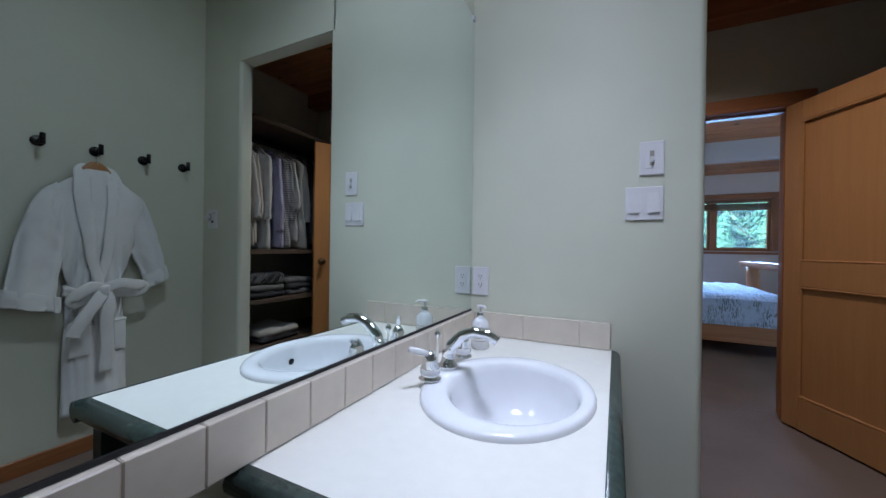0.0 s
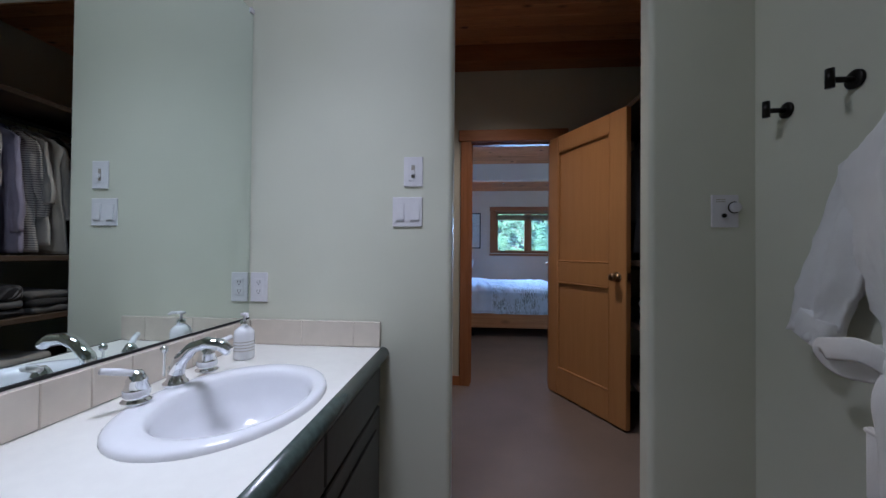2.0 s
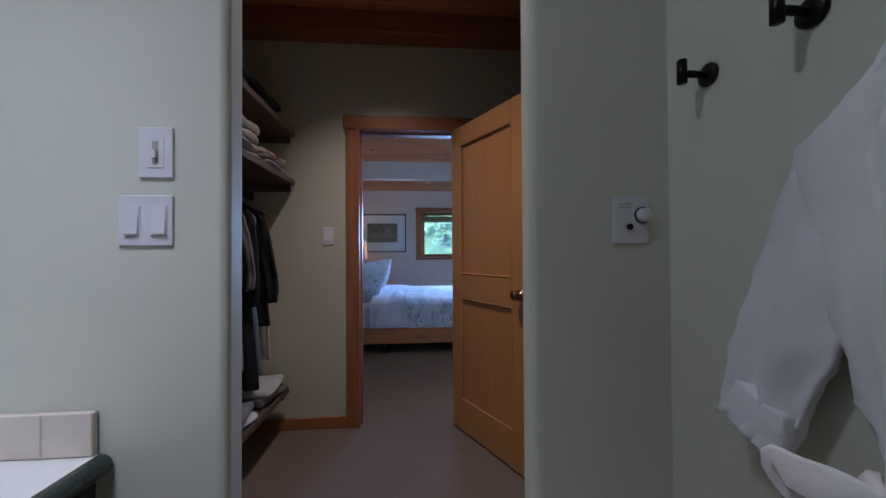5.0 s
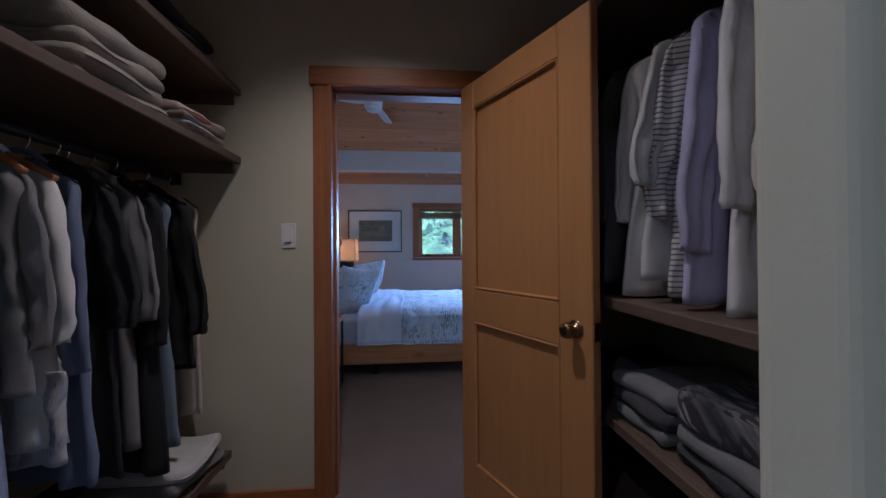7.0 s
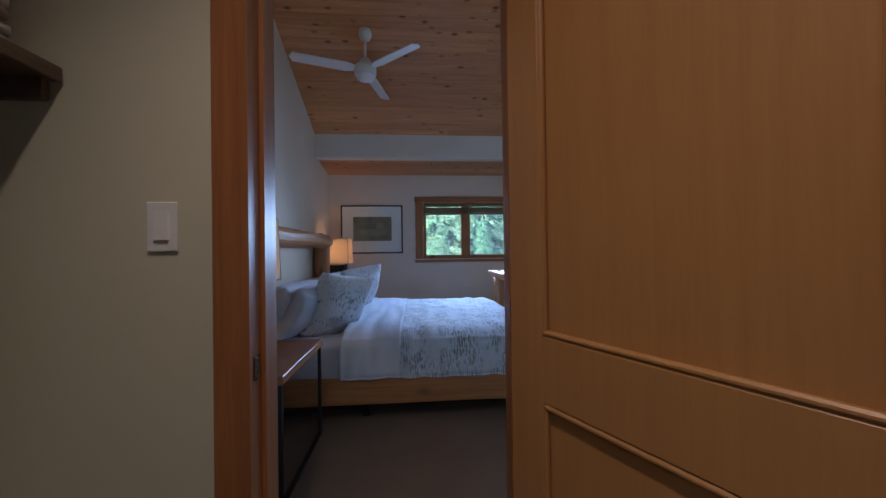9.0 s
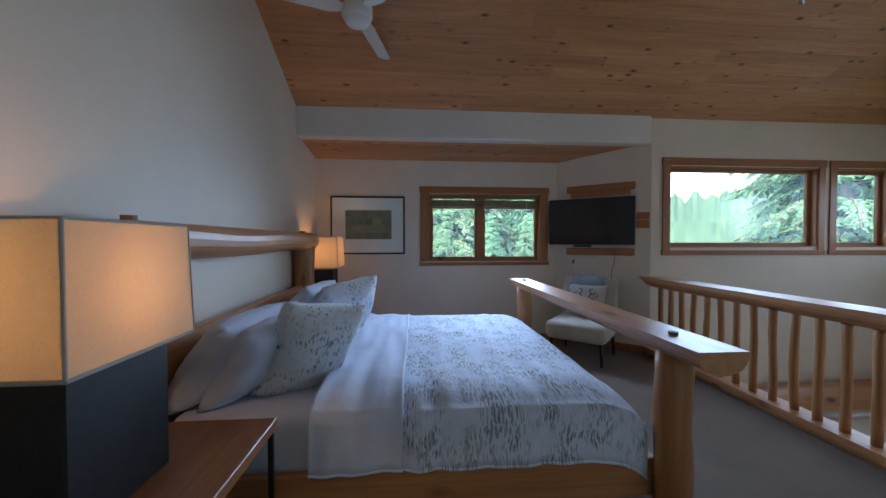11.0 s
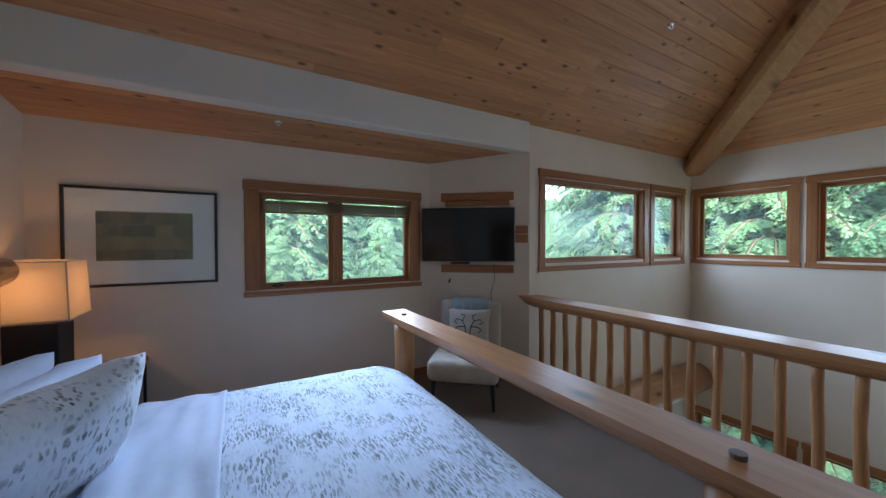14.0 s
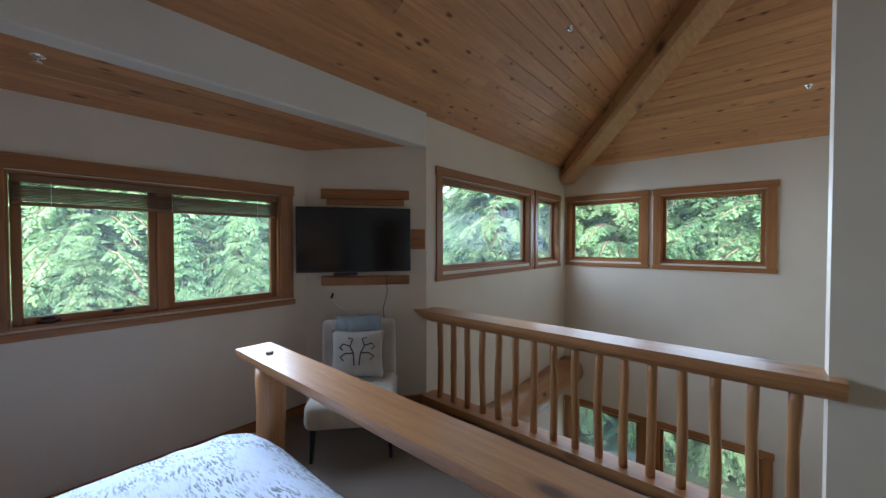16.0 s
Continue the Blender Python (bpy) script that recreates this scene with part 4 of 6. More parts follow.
# ---- bathroom things ----
COUNTER = 0.735
mirror = thing("wall_mirror_glass", "frameless mirror filling the wall above the vanity backsplash", "mirror", (-0.62, 0.6, 0.84))
part("pane", box(-0.624, -0.618, -0.55, 1.936, 0.842, 2.104), M_MIRROR, mirror)
part("edge_channel", box(-0.6245, -0.615, -0.55, 1.936, 0.834, 0.841), M_IRON, mirror, "dark metal channel")
part("clip", box(-0.6245, -0.612, 1.915, 1.937, 2.09, 2.112, 0.002), M_PLASTIC, mirror, "clear plastic clip")
SINK = Vector((-0.302, 1.392, COUNTER))


def counter_with_hole(x0, x1, y0, y1, z0, z1, centre, ax, ay, n=48):
    bm = bmesh.new()
    rings = {}
    for z in (z0, z1):
        inner, outer = [], []
        for k in range(n):
            a = 2 * math.pi * k / n
            c, s = math.cos(a), math.sin(a)
            inner.append(bm.verts.new((centre.x + ax * c, centre.y + ay * s, z)))
            t = min(((x1 - centre.x) / c if c > 1e-6 else 1e9), ((x0 - centre.x) / c if c < -1e-6 else 1e9), ((y1 - centre.y) / s if s > 1e-6 else 1e9), ((y0 - centre.y) / s if s < -1e-6 else 1e9))
            outer.append(bm.verts.new((centre.x + t * c, centre.y + t * s, z)))
        rings[z] = (inner, outer)
        for k in range(n):
            j = (k + 1) % n
            bm.faces.new((inner[k], inner[j], outer[j], outer[k]))
        corners = [(x1, y1), (x0, y1), (x0, y0), (x1, y0)]
        for cx, cy in corners:
            a = math.atan2(cy - centre.y, cx - centre.x) % (2 * math.pi)
            k = int(a / (2 * math.pi) * n)
            bm.faces.new((outer[k], outer[(k + 1) % n], bm.verts.new((cx, cy, z))))
    for w in (0, 1):
        for k in range(n):
            j = (k + 1) % n
            bm.faces.new((rings[z0][w][k], rings[z0][w][j], rings[z1][w][j], rings[z1][w][k]))
    return bm


def vanity():
    y0, y1 = 0.852, 1.936
    v = thing("vanity_cabinet", "charcoal painted vanity cabinet against the mirror wall", "cabinet", (-0.35, 1.39, 0))
    part("body", box(-0.62, -0.075, y0 + 0.03, y1, 0.09, COUNTER - 0.165, 0.002), M_CABINET, v)
    part("plinth", box(-0.62, -0.13, y0 + 0.05, y1, 0, 0.089), M_CABINET, v)
    for a, b in ((y0 + 0.05, 1.375), (1.385, y1 - 0.04)):
        part("drawer_front", box(-0.075, -0.056, a, b, 0.535, 0.672, 0.004), M_CABINET, v)
        d = part("door", box(-0.075, -0.056, a, b, 0.115, 0.522, 0.004), M_CABINET, v)
        part("panel", box(-0.0565, -0.050, a + 0.06, b - 0.06, 0.175, 0.462, 0.005), M_CABINET, d)
        part("knob", lathe([(0.006, 0), (0.006, 0.014), (0.014, 0.018), (0.014, 0.026), (0.006, 0.03)], (-0.056, b - 0.03 if a < 1 else a + 0.03, 0.47), 14, axis="x"), M_BRONZE, d, "dark round knob", True)
    part("front_frame", box(-0.0755, -0.065, y0 + 0.03, y1, 0.525, 0.533, 0.0), M_CABINET, v)
    c = thing("countertop", "white laminate countertop with a dark green rounded edge", "countertop", (-0.35, 1.39, COUNTER - 0.04))
    part("surface", counter_with_hole(-0.623, -0.062, y0 + 0.028, y1, COUNTER - 0.035, COUNTER, SINK, 0.190, 0.238), M_COUNTER, c)
    edge = []
    for k in range(9):
        a = -math.pi / 2 + math.pi * k / 8
        edge.append((-0.062 + 0.004 + 0.026 * math.cos(a), COUNTER - 0.024 + 0.025 * math.sin(a)))
    part("front_edge", prism([(-0.0618, COUNTER - 0.049)] + edge + [(-0.0618, COUNTER + 0.001)], "y", y0, y1), M_EDGE, c, "dark green bullnose edge", True)
    part("end_edge", prism([(y0 + 0.0278, COUNTER - 0.049)] + [(2 * y0 + 0.032 - (p[0] + 0.062) - y0 - 0.006, p[1]) for p in edge] + [(y0 + 0.0278, COUNTER + 0.001)], "x", -0.623, -0.063), M_EDGE, c, "dark green bullnose edge", True)
    part("apron", box(-0.11, -0.0700, y0 + 0.03, y1, COUNTER - 0.164, COUNTER - 0.05), M_CABINET, c)
    s = thing("backsplash", "cream ceramic tile backsplash along the countertop", "backsplash", (-0.61, 1.3, COUNTER))
    part("grout", box(-0.6235, -0.6035, 0.45, 1.937, COUNTER + 0.001, 0.829), M_GROUT, s, "pale grout")
    y = 1.925
    while y > 0.47:
        part("tile", box(-0.622, -0.600, y - 0.1005, y - 0.0005, COUNTER + 0.002, 0.833, 0.002), M_TILE, s)
        y -= 0.1015
    part("grout", box(-0.600, -0.068, 1.924, 1.9375, COUNTER + 0.001, 0.831), M_GROUT, s, "pale grout")
    for a, b in ((-0.598, -0.386), (-0.385, -0.174), (-0.173, -0.066)):
        part("tile", box(a, b, 1.921, 1.937, COUNTER + 0.002, 0.836, 0.002), M_TILE, s)


vanity()


def sink():
    s = thing("sink", "oval white ceramic drop-in sink", "sink", SINK)
    ax, ay, n = 0.215, 0.265, 44
    prof = [(1.0, 0.000), (1.0, 0.007), (0.98, 0.013), (0.94, 0.016), (0.86, 0.016), (0.79, 0.014), (0.755, 0.008), (0.73, -0.008), (0.70, -0.050), (0.62, -0.100), (0.45, -0.132), (0.22, -0.142), (0.07, -0.145)]
    bm, rings = bmesh.new(), []
    for f, z in prof:
        off = 0.018 * (1 - min(1, max(0, (f - 0.8) / 0.2)))
        rings.append([bm.verts.new((SINK.x + off + ax * f * math.cos(2 * math.pi * k / n), SINK.y + ay * f * math.sin(2 * math.pi * k / n), SINK.z + z)) for k in range(n)])
    for a, b in zip(rings, rings[1:]):
        for k in range(n):
            bm.faces.new((a[k], a[(k + 1) % n], b[(k + 1) % n], b[k]))
    bm.faces.new(rings[-1])
    part("bowl", bm, M_CERAMIC, s, smooth=True)
    part("drain", lathe([(0.022, -0.002), (0.022, 0.002), (0.016, 0.003), (0.012, 0.0)], (SINK.x + 0.018, SINK.y, SINK.z - 0.144), 20), M_CHROME, s, "chrome drain", True)
    part("overflow", lathe([(0.011, 0), (0.011, 0.003), (0.008, 0.004)], (SINK.x + 0.156, SINK.y, SINK.z - 0.045), 16, axis="x"), M_IRON, s, "dark overflow hole")


sink()


def faucet():
    f = thing("faucet", "chrome two-handle faucet with white ceramic levers", "faucet", (-0.49, 1.445, COUNTER + 0.02))
    z = COUNTER + 0.0195
    x, y = -0.494, 1.436
    part("base", lathe([(0.030, 0), (0.030, 0.006), (0.022, 0.014), (0.018, 0.03), (0.017, 0.05)], (x, y, z), 20), M_CHROME, f, smooth=True)
    spout = [(x, y, z + 0.03), (x + 0.012, y, z + 0.065), (x + 0.045, y, z + 0.098), (x + 0.085, y, z + 0.112), (x + 0.125, y, z + 0.108), (x + 0.150, y, z + 0.092)]
    part("spout", tube(spout, [0.020, 0.018, 0.016, 0.0155, 0.016, 0.014], 14), M_CHROME, f, smooth=True)
    part("lift_rod", lathe([(0.003, 0), (0.003, 0.06), (0.009, 0.066), (0.010, 0.074), (0.004, 0.082)], (x - 0.035, y, z + 0.02), 12), M_CHROME, f, smooth=True)
    for dy, sg in ((-0.112, -1), (0.112, 1)):
        h = part("handle", lathe([(0.030, 0), (0.031, 0.004), (0.024, 0.008), (0.024, 0.012), (0.026, 0.03), (0.020, 0.046), (0.022, 0.050), (0.014, 0.066), (0.008, 0.074)], (x, y + dy, z), 20), M_CHROME, f, smooth=True)
        part("lever", tube([(x, y + dy, z + 0.066), (x - 0.018 if sg < 0 else x + 0.02, y + dy + sg * 0.03, z + 0.078), (x - 0.03 if sg < 0 else x + 0.035, y + dy + sg * 0.058, z + 0.088)], [0.007, 0.009, 0.0075], 10), M_CERAMIC, h, "white ceramic lever", True)
        part("collar", lathe([(0.0245, 0.014), (0.0265, 0.016), (0.0272, 0.028), (0.0265, 0.0295)], (x, y + dy, z), 20), M_CERAMIC, h, "white ceramic band", True)


faucet()


def soap():
    s = thing("soap_dispenser", "white pump soap bottle on the countertop", "soap bottle", (-0.50, 1.73, COUNTER + 0.002))
    c = (-0.50, 1.73, COUNTER + 0.002)
    part("bottle", lathe([(0.029, 0), (0.033, 0.004), (0.033, 0.085), (0.030, 0.098), (0.020, 0.108), (0.014, 0.111)], c, 24), M_CERAMIC, s, smooth=True)
    part("collar", lathe([(0.014, 0.111), (0.014, 0.130), (0.011, 0.132)], c, 18), M_CHROME, s, "silver collar", True)
    part("pump", lathe([(0.004, 0.131), (0.004, 0.148), (0.013, 0.150), (0.013, 0.157), (0.004, 0.159)], c, 16), M_PLASTIC, s, smooth=True)
    part("nozzle", tube([(c[0], c[1], c[2] + 0.154), (c[0] + 0.020, c[1] - 0.018, c[2] + 0.156), (c[0] + 0.028, c[1] - 0.025, c[2] + 0.150)], [0.006, 0.005, 0.004], 8), M_PLASTIC, s, smooth=True)
    bars = bmesh.new()
    for i, h in enumerate((0.060, 0.050, 0.040, 0.030)):
        lathe([(0.0333, h), (0.0334, h + 0.0005), (0.0334, h + 0.0020), (0.0333, h + 0.0025)], c, 24, bars)
    ob = part("print", bars, M_SHADE_BAND, s, "grey lines of small print")
    me = ob.data
    b2 = bmesh.new()
    b2.from_mesh(me)
    gone = [f for f in b2.faces if f.calc_center_median().x * 0.6 - f.calc_center_median().y * 0.8 < 0.012]
    bmesh.ops.delete(b2, geom=gone, context="FACES")
    b2.to_mesh(me)
    b2.free()


soap()


def plate(name, label, cat, x0, x1, z0, z1, y, rockers=1, sockets=False, toggle=False, facing=-1):
    p = thing(name, label, cat, ((x0 + x1) / 2, y, z0))
    part("cover_plate", box(x0, x1, y - 0.006, y - 0.0005, z0, z1, 0.002), M_PLASTIC, p)
    w = (x1 - x0) / rockers
    for i in range(rockers):
        c = x0 + w * (i + 0.5)
        part("surround", box(c - 0.019, c + 0.019, y - 0.0075, y - 0.006, (z0 + z1) / 2 - 0.036, (z0 + z1) / 2 + 0.036, 0.0006), M_PLASTIC, p)
        if sockets:
            for zz in (-0.018, 0.018):
                o = part("socket", box(c - 0.015, c + 0.015, y - 0.0085, y - 0.0075, (z0 + z1) / 2 + zz - 0.014, (z0 + z1) / 2 + zz + 0.014, 0.0004), M_PLASTIC, p)
                for dx in (-0.006, 0.006):
                    part("slot", box(c + dx - 0.001, c + dx + 0.001, y - 0.0090, y - 0.0085, (z0 + z1) / 2 + zz - 0.002, (z0 + z1) / 2 + zz + 0.008), M_DARK, o)
                part("slot", box(c - 0.002, c + 0.002, y - 0.0090, y - 0.0085, (z0 + z1) / 2 + zz - 0.009, (z0 + z1) / 2 + zz - 0.005), M_DARK, o)
        elif toggle:
            part("slide_track", box(c - 0.007, c + 0.007, y - 0.0083, y - 0.0075, (z0 + z1) / 2 - 0.026, (z0 + z1) / 2 + 0.026, 0.0004), M_SHADE_BAND, p, "grey slider track")
            part("slider", box(c - 0.006, c + 0.006, y - 0.017, y - 0.0083, (z0 + z1) / 2 - 0.014, (z0 + z1) / 2 + 0.004, 0.001), M_PLASTIC, p)
        else:
            part("rocker", prism([(y - 0.0075, (z0 + z1) / 2 - 0.032), (y - 0.0125, (z0 + z1) / 2 - 0.032), (y - 0.0085, (z0 + z1) / 2 + 0.032), (y - 0.0075, (z0 + z1) / 2 + 0.032)], "x", c - 0.016, c + 0.016), M_PLASTIC, p)
    return p


plate("dimmer_switch", "white slide dimmer plate on the sage wall", "light switch", 0.020, 0.096, 1.373, 1.492, 1.94, toggle=True)
plate("light_switch", "white double rocker switch plate below the dimmer", "light switch", -0.024, 0.096, 1.214, 1.332, 1.94, rockers=2)
plate("wall_outlet", "white double socket plate above the backsplash", "outlet", -0.612, -0.540, 0.905, 1.025, 1.94, sockets=True)
plate("light_switch", "white single rocker switch on the closet wall", "light switch", 0.036, 0.107, 1.255, 1.376, 3.559)


def timer():
    t = thing("heat_timer", "white wall control plate with a round dial", "wall control", (1.222, 1.94, 1.21))
    part("cover_plate", box(1.177, 1.272, 1.932, 1.9395, 1.215, 1.335, 0.002), M_PLASTIC, t)
    part("dial", lathe([(0.019, 0), (0.018, -0.014), (0.014, -0.017)], (1.255, 1.932, 1.288), 20, axis="y"), M_PLASTIC, t, smooth=True)
    part("dial_ring", lathe([(0.022, 0), (0.022, -0.003), (0.0195, -0.003)], (1.255, 1.932, 1.288), 20, axis="y"), M_BRONZE, t, "dark ring")
    part("button", lathe([(0.008, 0), (0.008, -0.006), (0.005, -0.007)], (1.219, 1.932, 1.258), 14, axis="y"), M_BRONZE, t, "dark button")
    for i in range(2):
        part("print", box(1.192, 1.225, 1.9312, 1.932, 1.308 + 0.008 * i, 1.311 + 0.008 * i), M_SHADE_BAND, t, "grey line of small print")


timer()
HOOK_Z = 1.595


def hook():
    h = thing("robe_hook", "dark bronze cylindrical wall hook", "hook", (1.335, 0, HOOK_Z), group="hooks on the robe wall")
    part("rosette", lathe([(0.026, 0), (0.026, -0.006), (0.022, -0.009)], (1.334, 0, HOOK_Z), 22, axis="x"), M_BRONZE, h, smooth=True)
    part("arm", tube([(1.326, 0, HOOK_Z), (1.275, 0, HOOK_Z)], 0.008, 12), M_BRONZE, h, smooth=True)
    part("peg", tube([(1.268, 0, HOOK_Z - 0.022), (1.268, 0, HOOK_Z + 0.030)], 0.0105, 14), M_BRONZE, h, smooth=True)
    return h


HOOKS = (1.805, 1.593, 1.380, 1.167)
h0 = hook()
h0.matrix_basis = pose(1.335, HOOKS[0], HOOK_Z)
for y in HOOKS[1:]:
    copy_thing(h0, pose(1.335, y, HOOK_Z))


# ---- clothes ----
def loft(left, right, depth, n=20, seed=0, fold=0.012, waves=8.0, crease=0.35, back=1.0):
    """Cloth between two edges that run down it, closed front and back. Folds run down the cloth, fine creases across it."""
    bm, rings = bmesh.new(), []
    a, b = smooth_line(left, 5), smooth_line(right, 5)
    last = len(a) - 1
    for k in range(len(a)):
        s, ring = k / last, []
        mid, half = (a[k] + b[k]) / 2, (b[k] - a[k]) / 2
        deep = depth[0] + (depth[1] - depth[0]) * min(1, s * 3)
        for i in range(2 * n):
            t = math.pi * i / n
            u, w = math.cos(t), math.sin(t)
            p = mid + half * u
            full = abs(w) ** 0.6 * (1 if w >= 0 else -back)
            rise = noise.noise(Vector((u * waves * 0.32 + seed, s * 1.6, seed * 1.7))) * 1.3 + 0.5 * math.sin(u * waves + seed + 1.6 * noise.noise(Vector((u * 2, s * 3, seed))))
            across = noise.noise(Vector((u * 2.2 + s * 3, s * 11 + seed, seed + 4))) * crease + noise.noise(Vector((u * 5, s * 26, seed))) * crease * 0.4
            p = p + Vector((0, deep / 2 * full + fold * (rise * min(1, 0.35 + s) + across) * abs(w) ** 0.4, 0.010 * noise.noise(Vector((u * 3, seed, 2))) * (s > 0.98)))
            p.x += 0.15 * fold * noise.noise(Vector((s * 7, seed, 8 + (u > 0)))) * abs(u)
            ring.append(bm.verts.new(p))
        rings.append(ring)
    for r0, r1 in zip(rings, rings[1:]):
        for i in range(2 * n):
            j = (i + 1) % (2 * n)
            bm.faces.new((r0[i], r0[j], r1[j], r1[i]))
    bm.faces.new(rings[0][::-1])
    bm.faces.new(rings[-1])
    return bm


def garment_mesh(width, length, thick, flare=0.2, fold=0.02, seed=0, straight=False):
    """A hanging garment in its own places: width along x, hanging down from z=0, thick along y."""
    w = width * 0.43
    low = w * (1 + flare)
    if straight:
        rows = ((w, 0.0), (w * 1.02, -length * 0.33), (w * 1.04, -length * 0.66), (w * 1.05, -length))
    else:
        rows = ((0.045, 0.022), (0.075, 0.012), (w * 0.62, -0.022), (w, -0.075), (w * 0.94, -0.20), (w * 0.95, -length * 0.5), ((w + low) / 2, -length * 0.75), (low, -length))
    rng = random.Random(seed)
    lean = rng.uniform(-0.025, 0.025)
    left = [(-x + lean * -z, 0, z + rng.uniform(-0.01, 0.01)) for x, z in rows]
    right = [(x + lean * -z, 0, z + rng.uniform(-0.01, 0.01)) for x, z in rows]
    return loft(left, right, (0.03, thick * 0.8), 22, seed, fold, 11.0, 0.5)


def sleeve_mesh(width, long, side, seed=0):
    """A sleeve that falls from the shoulder, wide at the armhole and narrow at the wrist."""
    w, rng = width * 0.43, random.Random(seed * 7 + side)
    out, sway = rng.uniform(0.0, 0.05), rng.uniform(-0.03, 0.03)
    outer = [(side * w * 0.80, 0.0, -0.036), (side * (w + 0.012), sway * 0.2, -0.085), (side * (w + 0.040 + out * 0.4), sway * 0.6, -0.085 - long * 0.35), (side * (w + 0.050 + out), sway, -0.085 - long * 0.75), (side * (w + 0.042 + out), sway, -0.085 - long)]
    inner = [(side * w * 0.70, 0.0, -0.06), (side * (w - 0.085), sway * 0.2, -0.20), (side * (w - 0.075 + out * 0.4), sway * 0.6, -0.12 - long * 0.42), (side * (w - 0.045 + out), sway, -0.09 - long * 0.78), (side * (w - 0.040 + out), sway, -0.095 - long)]
    return loft(outer, inner, (0.018, 0.030), 12, seed + side * 0.5, 0.016, 7.0, 0.9)


def garment(name, label, mat, place, turn, width, length, thick=0.06, sleeve=0.45, seed=0, hanger_wood=True, second=None, **shape):
    """A garment on its hanger, the rod running square to its width. place: under the hanger's hook."""
    g = thing(name, label, "clothes", place, turn)
    part("body", garment_mesh(width, length, thick, seed=seed, **shape), mat, g, smooth=True, local=True)
    if sleeve:
        for side in (1, -1):
            part("sleeve", sleeve_mesh(width, sleeve, side, seed), mat, g, smooth=True, local=True)
        neck = [(0.055 * math.cos(a), 0.026 * math.sin(a), 0.020 - 0.022 * math.sin(a)) for a in np.linspace(0, 2 * math.pi, 15)]
        part("collar", tube(neck, 0.009, 7), mat, g, smooth=True, local=True)
    if second:
        part("lower_panel", garment_mesh(width * 1.14, length * 0.32, thick * 1.25, seed=seed + 3, straight=True), second[0], g, second[1], True, True).location = (0, 0, -length * 0.74)
    hang = part("hanger", tube([(-width * 0.43, 0, -0.055), (-0.04, 0, 0.022), (0.04, 0, 0.022), (width * 0.43, 0, -0.055)], 0.009 if hanger_wood else 0.004, 8), M_TRIM if hanger_wood else M_DARK, g, "wooden clothes hanger" if hanger_wood else "black clothes hanger", True, True)
    part("hook", tube([(0, 0, 0.02), (0, 0, 0.055), (0.014, 0, 0.072), (0.016, 0, 0.090), (0, 0, 0.102), (-0.014, 0, 0.092)], 0.0022, 6), M_CHROME, hang, "metal hanger hook", True, True)
    return g


